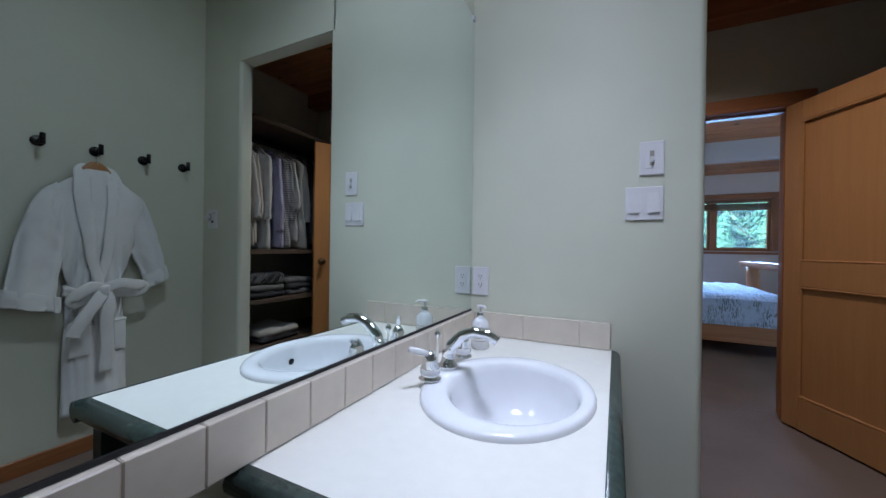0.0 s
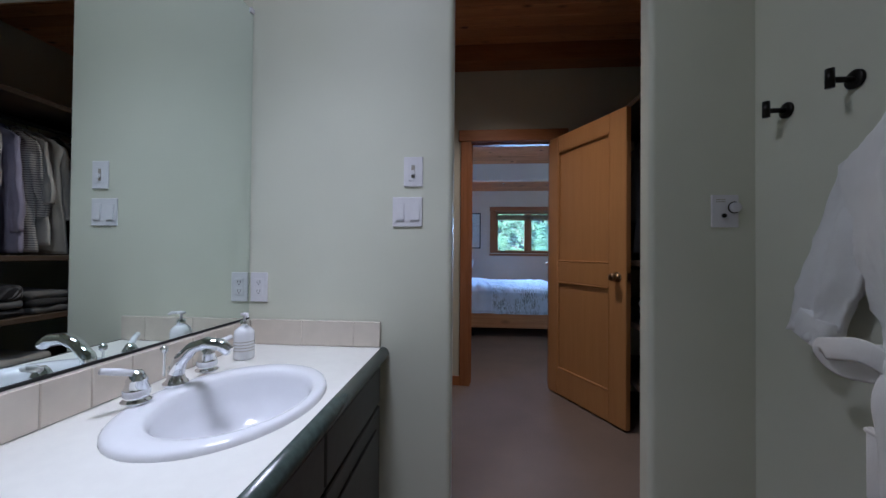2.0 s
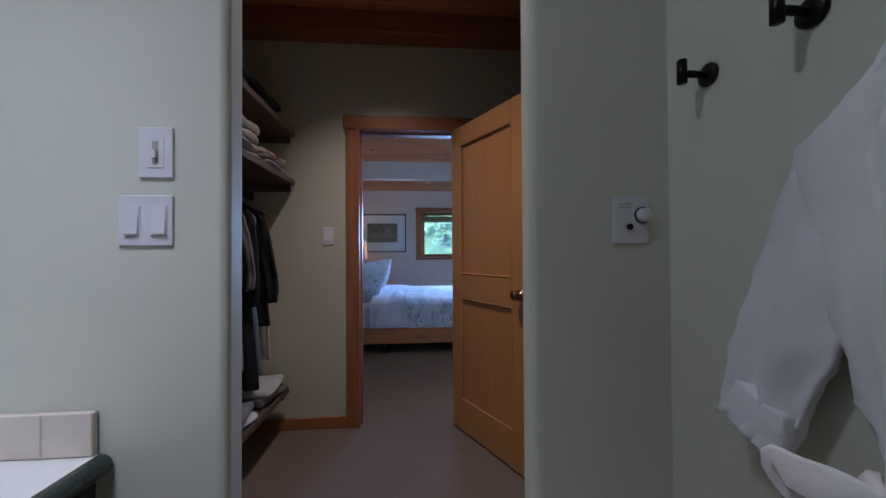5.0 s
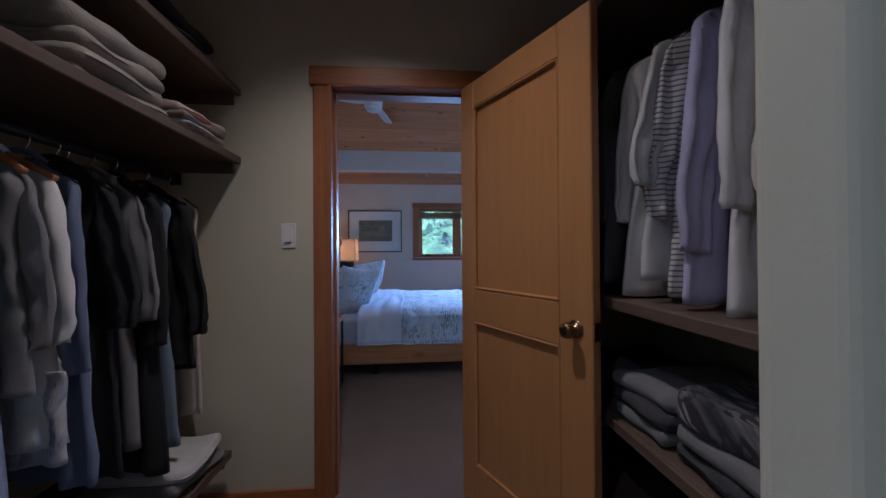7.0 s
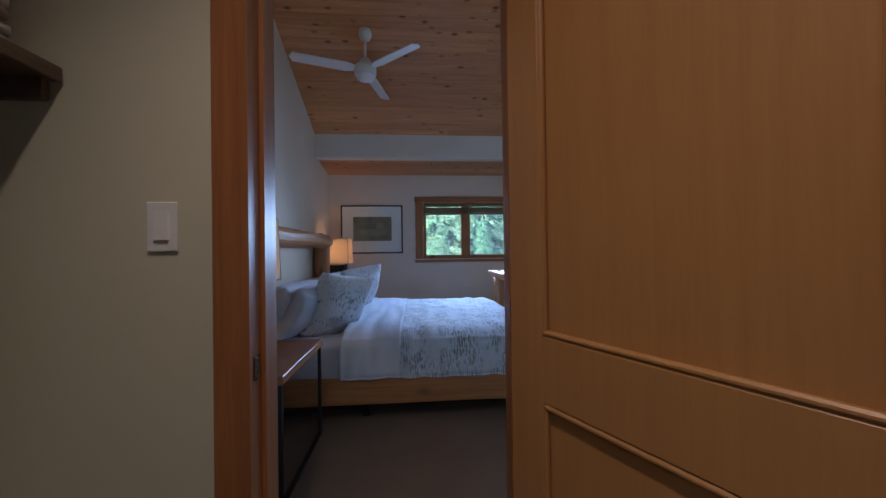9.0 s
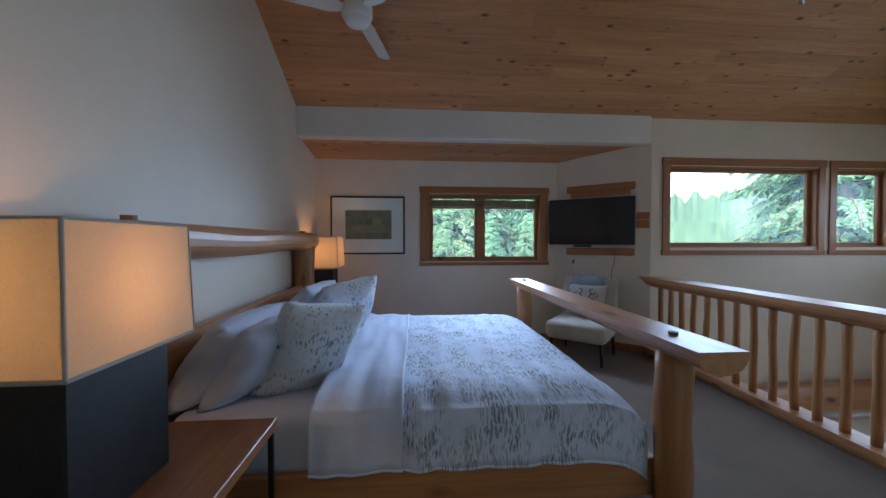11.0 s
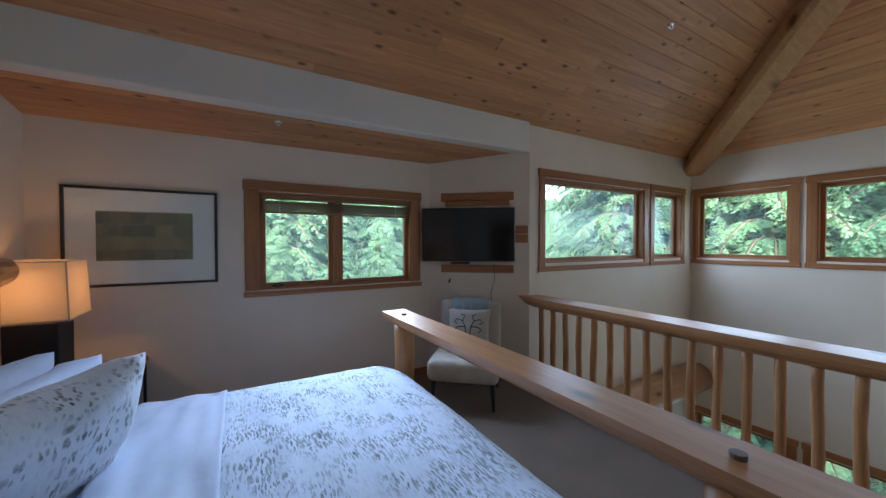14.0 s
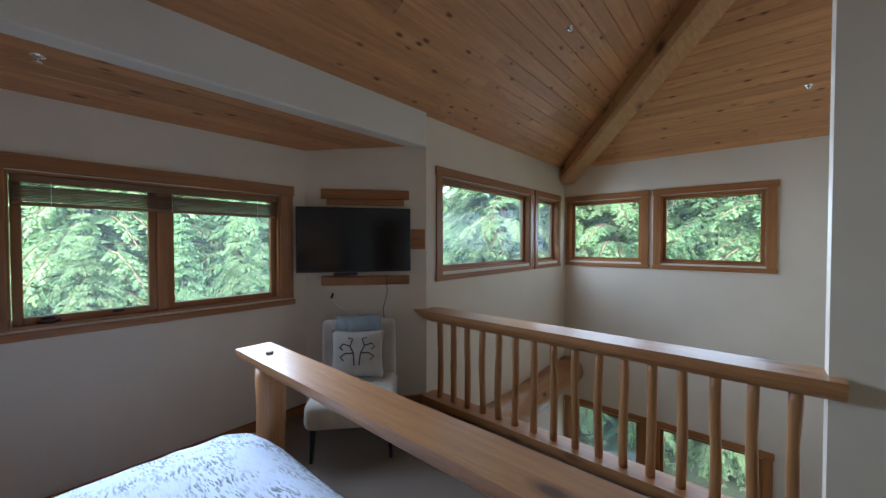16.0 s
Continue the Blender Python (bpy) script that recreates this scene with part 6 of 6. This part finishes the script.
def television():
    """The screen on the slanting wall, with the old fir casing behind it and loose cables."""
    way = (TV_B - TV_A).normalized()
    turn = math.degrees(math.atan2(way.y, way.x))
    mid = Vector((2.929, 8.155))
    t = thing("television", "flat black television on the slanting wall", "television", (mid.x, mid.y, 1.355), -35.9)
    part("cabinet", box(-0.531, 0.531, 0.006, 0.045, 0.0, 0.615, 0.004), M_DARK, t, local=True)
    part("screen", box(-0.521, 0.521, 0.001, 0.0058, 0.014, 0.604), M_SCREEN, t, "dark glossy screen", local=True)
    part("sensor_bar", box(-0.20, 0.02, 0.0, 0.03, -0.030, -0.004, 0.004), M_DARK, t, "small black bar under the screen", local=True)
    part("wall_bracket", box(-0.15, 0.15, 0.045, 0.085, 0.18, 0.44), M_IRON, t, local=True)
    c = thing("television_casing", "fir boards above and below the television", "trim", (TV_A.x, TV_A.y, 1.22), turn)
    s0, s1 = 0.15, 0.995
    part("head_board", box(s0, s1, -0.026, -0.001, 0.84, 0.934, 0.004), M_TRIM, c, local=True)
    part("head_lip", box(s0 + 0.05, s1 - 0.05, -0.018, -0.001, 0.78, 0.838, 0.004), M_TRIM, c, local=True)
    part("sill_board", box(s0, s1, -0.026, -0.001, 0.0, 0.09, 0.004), M_TRIM, c, local=True)
    part("side_block", box(1.01, 1.155, -0.020, -0.001, 0.35, 0.45, 0.004), M_TRIM, c, local=True)
    part("side_block", box(1.01, 1.155, -0.022, -0.001, 0.455, 0.545, 0.004), M_TRIM, c, local=True)
    k = thing("television_cable", "loose black cable hanging under the television", "cable", (3.18, 8.0, 0.9), turn)
    part("cord", tube([(0, 0, 0.42), (0.01, -0.01, 0.25), (-0.03, -0.015, 0.10), (-0.02, -0.02, -0.02), (-0.10, -0.03, -0.10)], 0.004, 6), M_DARK, k, smooth=True, local=True)
    k2 = thing("loose_cable", "short cable with a plug on the wall", "cable", (2.80, 8.36, 1.0), turn)
    part("cord", tube([(0, -0.01, 0.12), (0.04, -0.012, 0.04), (0.14, -0.015, -0.03), (0.24, -0.02, -0.07)], 0.003, 6), M_PLASTIC, k2, smooth=True, local=True)
    part("plug", tube([(0.0, -0.01, 0.10), (0.015, -0.012, 0.15)], 0.012, 8), M_DARK, k2, "black plug", local=True)


television()


def slipper_chair():
    c = thing("slipper_chair", "cream upholstered armless chair in the corner", "chair", (2.672, 7.794, 0), -42)
    # local y points to the wall behind
    bm = box(-0.34, 0.34, -0.37, 0.28, 0.25, 0.46, 0.06, 4)
    part("seat", bm, M_CHAIR, c, smooth=True, local=True)
    back = box(-0.33, 0.33, 0.22, 0.32, 0.30, 0.93, 0.045, 4)
    for v in back.verts:
        v.co.y += 0.10 * max(0, v.co.z - 0.4)
    part("backrest", back, M_CHAIR, c, smooth=True, local=True)
    for x in (-0.28, 0.28):
        part("leg", tube([(x, -0.29, 0.28), (x * 1.05, -0.31, 0.0)], [0.024, 0.015], 8), M_DARK, c, "tapered black leg", True, True)
        part("leg", tube([(x, 0.23, 0.30), (x * 1.05, 0.27, 0.0)], [0.024, 0.015], 8), M_DARK, c, "tapered black leg", True, True)
    p = thing("throw_pillow", "cream pillow with a dark antler scroll motif on the chair", "pillow", (2.765, 7.895, 0.665), -42)
    m = Euler((radians(68), 0, 0)).to_matrix().to_4x4()
    part("case", cushion(0.46, 0.42, 0.15, (0, 0, 0), 16, 16, 0.01, 9, m=m), M_CHAIR_PILLOW, p, smooth=True, local=True)
    motif = bmesh.new()
    for sx in (1, -1):
        for pts in (((0.02, -0.10), (0.03, 0.0), (0.06, 0.06), (0.12, 0.08), (0.15, 0.05), (0.12, 0.03)), ((0.03, 0.0), (0.10, 0.0), (0.14, -0.03), (0.11, -0.06)), ((0.06, 0.06), (0.04, 0.12), (0.08, 0.13))):
            q = [m @ Vector((sx * a, b, 0.075 * (max(0, 1 - (a / 0.23) ** 2) * max(0, 1 - (b / 0.21) ** 2)) ** 0.42 + 0.004)) for a, b in pts]
            tube(q, 0.006, 6, motif)
    part("motif", motif, M_FRAME, p, "dark scroll motif", local=True)
    b = thing("throw_blanket", "pale blue knitted throw over the chair's back", "blanket", (2.862, 8.005, 0.935), -42)
    bm = bmesh.new()
    rows = []
    for j in range(15):
        t = j / 14
        y = -0.055 + 0.14 * min(1, max(0, (t - 0.42) / 0.16))
        z = (0.018 if 0.4 < t < 0.6 else 0.010) - 0.22 * (max(0, 0.42 - t) + max(0, t - 0.58)) / 0.42
        rows.append([bm.verts.new((-0.20 + 0.40 * i / 16, y + 0.010 * math.sin(i * 1.9) - (0.012 if t < 0.4 else -0.012), z + 0.006 * math.sin(i * 1.1 + j))) for i in range(17)])
    for a, c2 in zip(rows, rows[1:]):
        for i in range(16):
            bm.faces.new((a[i], a[i + 1], c2[i + 1], c2[i]))
    ob = part("knit", bm, M_BLUE, b, smooth=True, local=True)
    so = ob.modifiers.new("thick", "SOLIDIFY")
    so.thickness = 0.010


M_CHAIR_PILLOW = cloth("cream_canvas", (0.56, 0.52, 0.46), 300, 0.2)
slipper_chair()


def fan():
    x, y = 0.19, 6.42
    top = ceiling_height(x, y)
    f = thing("ceiling_fan", "white three-blade ceiling fan on a short rod", "ceiling fan", (x, y, top - 0.4))
    part("canopy", lathe([(0.065, 0.02), (0.070, -0.03), (0.055, -0.07), (0.020, -0.085)], (x, y, top), 24), M_FAN, f, smooth=True)
    part("rod", tube([(x, y, top - 0.07), (x, y, top - 0.27)], 0.013, 12), M_FAN, f, smooth=True)
    hz = top - 0.44
    part("motor", lathe([(0.03, 0.17), (0.055, 0.14), (0.075, 0.10), (0.10, 0.085), (0.115, 0.06), (0.115, 0.0), (0.10, -0.03)], (x, y, hz), 28), M_FAN, f, smooth=True)
    part("light_bowl", lathe([(0.098, -0.028), (0.085, -0.055), (0.05, -0.072), (0.01, -0.078)], (x, y, hz), 24), M_FAN, f, smooth=True)
    for a in (198, 78, 318):
        bm = bmesh.new()
        pts = ((0.09, -0.03), (0.20, -0.065), (0.71, -0.060), (0.74, 0.0), (0.71, 0.060), (0.20, 0.065), (0.09, 0.03))
        m = pose(x, y, hz + 0.045, 0, 0, a) @ Euler((radians(12), 0, 0)).to_matrix().to_4x4()
        prism(pts, "z", -0.005, 0.005, bm)
        bmesh.ops.transform(bm, verts=bm.verts, matrix=m)
        part("blade", bm, M_FAN, f)


fan()


def sprinkler(name, place, tilt_axis):
    s = thing(name, "small chrome sprinkler head in the plank ceiling", "sprinkler", place)
    m = Euler(tilt_axis).to_matrix().to_4x4()
    for n, prof, mat in (("escutcheon", [(0.035, 0.002), (0.035, -0.004), (0.018, -0.012)], M_CHROME), ("head", [(0.010, -0.010), (0.010, -0.030), (0.018, -0.032), (0.018, -0.035)], M_CHROME)):
        bm = lathe(prof, (0, 0, 0), 18)
        bmesh.ops.transform(bm, verts=bm.verts, matrix=m)
        part(n, bm, mat, s, smooth=True, local=True)


SL = math.atan(SLOPE)
sprinkler("sprinkler", (4.014, 6.527, ceiling_height(4.014, 6.527)), (-SL, 0, 0))
sprinkler("sprinkler", (6.3, 4.85, ceiling_height(6.3, 4.85)), (0, SL, 0))
sprinkler("sprinkler", (0.95, 8.06, 2.586), (0, 0, 0))


# ---- railing over the lower room ----
def railing():
    r = thing("loft_railing", "peeled log railing with round balusters along the loft's edge", "railing", (3.44, 6.4, 0), kind="")
    part("handrail", half_log(4.945, 7.875, 3.425, 3.675, 0.965, 0.120, seed=7, n=30, tip=0.16), M_LOG_Y, r)
    part("bottom_rail", half_log(5.01, 7.785, 3.45, 3.64, 0.105, 0.124, seed=9, n=24), M_LOG_Y, r)
    for i in range(17):
        y = 7.615 - 0.1665 * i if i < 16 else 4.99
        if i == 16:
            continue
        part("baluster", tube([(3.545 + 0.004 * math.sin(i * 2.3 + k * 0.9), y + 0.004 * math.cos(i * 1.1 + k * 0.8), 0.095 + 0.79 * k / 7) for k in range(8)], [0.029 * (1 + 0.17 * noise.noise(Vector((i * 1.3, k * 0.9, 3)))) for k in range(8)], 10), M_LOG_Z, r, smooth=True)


railing()
lb = thing("wall_log", "large log beam along the wall of the room below", "beam", (5.3, WALL_CLERE - 0.1, -0.8))
part("log", tube([(3.60 + 3.48 * i / 8, WALL_CLERE - 0.13, -0.60) for i in range(9)], 0.225, 18), M_LOG_X, lb, smooth=True)


# ---- closet ----
def shelf(name, label, x0, x1, y0, y1, z, t=0.035):
    s = thing(name, label, "shelf", ((x0 + x1) / 2, (y0 + y1) / 2, z - t))
    part("board", box(x0 + (0.022 if x0 > 0 else 0), x1 - (0.022 if x0 < 0 else 0), y0, y1, z - t + 0.006, z, 0.002), M_SHELF, s)
    e0 = x1 - 0.0215 if x0 < 0 else x0
    part("front_edge", box(e0, e0 + 0.0215, y0, y1, z - t, z + 0.001, 0.003), M_SHELF, s)
    part("wall_cleat", box(x0 + 0.03, x1 - 0.03, y1 - 0.019, y1 - 0.001, z - t - 0.045, z - t + 0.005, 0.002), M_SHELF, s)
    return s


for z in (2.03, 1.697):
    shelf("closet_shelf", "brown wooden closet shelf along the wall", -0.76, -0.15, 2.033, 3.556, z)
shelf("closet_shelf", "low brown wooden shelf under the hanging clothes", -0.76, -0.17, 2.033, 3.50, 0.31)
for z, lab in ((1.072, "brown wooden shelf under the hanging shirts"), (0.675, "brown wooden shelf with folded clothes"), (2.12, "brown wooden shelf above the rod"), (0.30, "low brown wooden closet shelf")):
    shelf("closet_shelf", lab, 1.33, 1.95, 2.033, 3.556, z)


def rod(x, y0, y1, z):
    r = thing("closet_rod", "dark metal closet rod under the shelf", "closet rod", (x, (y0 + y1) / 2, z))
    part("bar", tube([(x, y0, z), (x, y1, z)], 0.015, 12), M_IRON, r, smooth=True)
    for y in (y0 + 0.004, y1 - 0.004):
        part("socket", box(x - 0.025, x + 0.025, y - 0.003, y + 0.003, z - 0.025, z + 0.05), M_IRON, r)


rod(-0.45, 2.033, 3.555, 1.585)
rod(1.64, 2.033, 3.555, 2.01)

C = {
    "olive": cloth("olive_cloth", (0.15, 0.135, 0.10)), "beige": cloth("beige_cloth", (0.55, 0.50, 0.44)), "grey": cloth("grey_cloth", (0.17, 0.17, 0.175)),
    "white": cloth("white_cotton", (0.66, 0.65, 0.64)), "blue": cloth("slate_blue", (0.12, 0.15, 0.24)), "sky": cloth("chambray", (0.20, 0.28, 0.46)),
    "black": cloth("black_cloth", (0.012, 0.012, 0.014)), "denim": cloth("denim", (0.17, 0.24, 0.31), 260, 0.6), "char": cloth("charcoal_lace", (0.055, 0.055, 0.06), 90, 1.0),
    "lav": cloth("lavender", (0.42, 0.40, 0.58)), "cream": cloth("cream_knit", (0.62, 0.57, 0.49)), "pale": cloth("pale_grey_knit", (0.50, 0.50, 0.49)),
    "stripe": striped("striped_jersey", (0.62, 0.60, 0.57), (0.16, 0.16, 0.18), "z", 62, 0.68), "rib": striped("ribbed_stripe", (0.60, 0.55, 0.48), (0.42, 0.38, 0.33), "z", 60, 0.5),
    "floral": printed("floral_hem", (0.56, 0.50, 0.46), (0.45, 0.17, 0.10), 8.0, 0.25), "fleck": printed("blue_fleck", (0.48, 0.47, 0.48), (0.06, 0.09, 0.17), 16.0, 0.40),
    "taupe": cloth("taupe_terry", (0.27, 0.24, 0.20), 300, 0.6), "band": printed("dark_bandana", (0.018, 0.018, 0.024), (0.20, 0.20, 0.21), 34.0, 0.40),
}
# kind of cloth, place along the rod, length, width, sleeve, label, lower panel
LEFT = [("sky", 2.12, 1.05, 0.40, 0.0, "long chambray blue dress on the rod", None), ("grey", 2.21, 0.80, 0.42, 0.45, "grey jersey top on the rod", None), ("black", 2.30, 0.84, 0.42, 0.4, "black cotton top on the rod", None), ("sky", 2.40, 1.02, 0.42, 0.0, "long chambray blue dress on the rod", None),
        ("olive", 2.52, 0.84, 0.46, 0.5, "long olive dress on a wooden hanger", None), ("beige", 2.61, 0.80, 0.48, 0.3, "beige blouse with a faded floral hem", ("floral", "faded floral hem")), ("sky", 2.68, 1.02, 0.40, 0.0, "long chambray blue dress on the rod", None), ("grey", 2.74, 0.60, 0.42, 0.4, "grey jersey top on the rod", None),
        ("white", 2.81, 0.76, 0.46, 0.4, "white blouse with a blue flecked hem", ("fleck", "blue flecked hem")), ("blue", 2.89, 0.92, 0.44, 0.5, "slate blue cotton jacket on a hanger", None), ("black", 2.96, 0.95, 0.42, 0.4, "long black dress on a hanger", None), ("black", 3.03, 0.70, 0.46, 0.4, "short black jacket on a hanger", None),
        ("grey", 3.10, 0.92, 0.40, 0.4, "dark grey cardigan on a hanger", None), ("black", 3.18, 1.05, 0.44, 0.5, "black cotton dress on a hanger", None), ("denim", 3.26, 1.00, 0.46, 0.0, "washed denim overall dress on a hanger", None), ("black", 3.36, 0.74, 0.46, 0.5, "short black jacket on a hanger", None), ("beige", 3.47, 0.98, 0.34, 0.0, "cream loose blouse on a hanger", None)]
for i, (c, y, ln, w, sl, lab, second) in enumerate(LEFT):
    garment("hanging_clothes", lab, C[c], (-0.45 + 0.02 * math.sin(i * 2.1), y, 1.49), -12 + 4 * math.sin(i * 3.3), w, ln, 0.055, sl, 20 + i, i in (4, 5, 7, 8), (C[second[0]], second[1]) if second else None, fold=0.030)
RIGHT = [("rib", 2.20, 1.00, 0.50, 0.55, "cream striped rib sweater on a hanger", None), ("cream", 2.29, 0.84, 0.50, 0.5, "cream cotton shirt on a hanger", None), ("white", 2.37, 0.82, 0.50, 0.5, "white linen shirt on a hanger", None), ("cream", 2.46, 0.80, 0.48, 0.5, "cream knitted top on a hanger", None), ("white", 2.55, 0.84, 0.44, 0.5, "white linen shirt on a hanger", None), ("lav", 2.685, 0.83, 0.52, 0.6, "plain lavender sweatshirt on a hanger", None),
         ("stripe", 2.755, 0.82, 0.42, 0.5, "white and grey striped jersey", None), ("pale", 2.825, 0.78, 0.53, 0.4, "grey ruffled blouse on a hanger", None), ("pale", 2.90, 0.84, 0.54, 0.5, "pale grey knitted sweater on a hanger", None), ("char", 3.00, 0.80, 0.58, 0.5, "charcoal lace cardigan on a hanger", None), ("char", 3.15, 0.84, 0.48, 0.4, "charcoal knitted top on a hanger", None), ("black", 3.40, 0.85, 0.46, 0.4, "soft black blouse on a hanger", None)]
for i, (c, y, ln, w, sl, lab, second) in enumerate(RIGHT):
    garment("hanging_clothes", lab, C[c], (1.64 + 0.02 * math.sin(i * 2.7), y, 1.915), 10 + 4 * math.sin(i * 2.9), w, ln, 0.06, sl, 50 + i, False, None, fold=0.030)


def folded(name, label, layers, x, y, z, w, d):
    """A stack of folded clothes. layers: material and thickness, from below."""
    s = thing(name, label, "folded clothes", (x, y, z))
    h = 0.001
    for i, (mat, t) in enumerate(layers):
        bm = box(-w / 2, w / 2, -d / 2, d / 2, h, h + t, min(t * 0.48, 0.03), 3)
        bmesh.ops.subdivide_edges(bm, edges=[e for e in bm.edges if e.calc_length() > 0.08], cuts=6, use_grid_fill=True)
        for v in bm.verts:
            v.co.x += 0.034 * noise.noise(Vector((v.co.y * 6, i * 2.0, x)))
            v.co.y += 0.026 * noise.noise(Vector((v.co.x * 6, i * 3.0, y)))
            if v.co.z > h + t * 0.5:
                v.co.z += 0.020 * noise.noise(Vector((v.co.x * 8, v.co.y * 8, i)))
        part("layer", bm, mat, s, smooth=True, local=True)
        h += t * 0.94
    return s


folded("folded_towels", "stack of folded taupe towels on the shelf", [(C["taupe"], 0.045), (C["taupe"], 0.05), (C["taupe"], 0.05), (C["taupe"], 0.07)], -0.36, 2.92, 1.697, 0.34, 0.34)
folded("folded_shawl", "folded patterned shawl on the shelf", [(C["taupe"], 0.03), (C["fleck"], 0.03), (C["taupe"], 0.03), (C["floral"], 0.03)], -0.36, 3.34, 1.697, 0.34, 0.30)
folded("folded_clothes", "folded black clothes on the top shelf", [(C["black"], 0.06), (C["black"], 0.05)], -0.36, 3.10, 2.03, 0.36, 0.55)
folded("folded_clothes", "folded grey shirts on the low shelf", [(C["grey"], 0.06), (C["pale"], 0.05)], -0.36, 3.30, 0.31, 0.36, 0.30)
folded("folded_clothes", "folded pale shirts on the low shelf", [(C["white"], 0.05), (C["grey"], 0.05)], -0.36, 2.90, 0.31, 0.34, 0.30)
folded("folded_clothes", "folded dark patterned scarves on grey jeans", [(C["char"], 0.06), (C["grey"], 0.05), (C["band"], 0.10)], 1.56, 2.42, 0.675, 0.42, 0.42)
folded("folded_clothes", "stack of folded grey and denim clothes", [(C["grey"], 0.05), (C["char"], 0.05), (C["grey"], 0.06)], 1.56, 2.80, 0.675, 0.40, 0.26)
folded("folded_clothes", "folded dark sweaters on the closet shelf", [(C["black"], 0.06), (C["char"], 0.06)], 1.58, 3.18, 0.675, 0.40, 0.30)
folded("folded_clothes", "folded clothes on the low closet shelf", [(C["char"], 0.06), (C["pale"], 0.05)], 1.56, 2.60, 0.30, 0.40, 0.40)
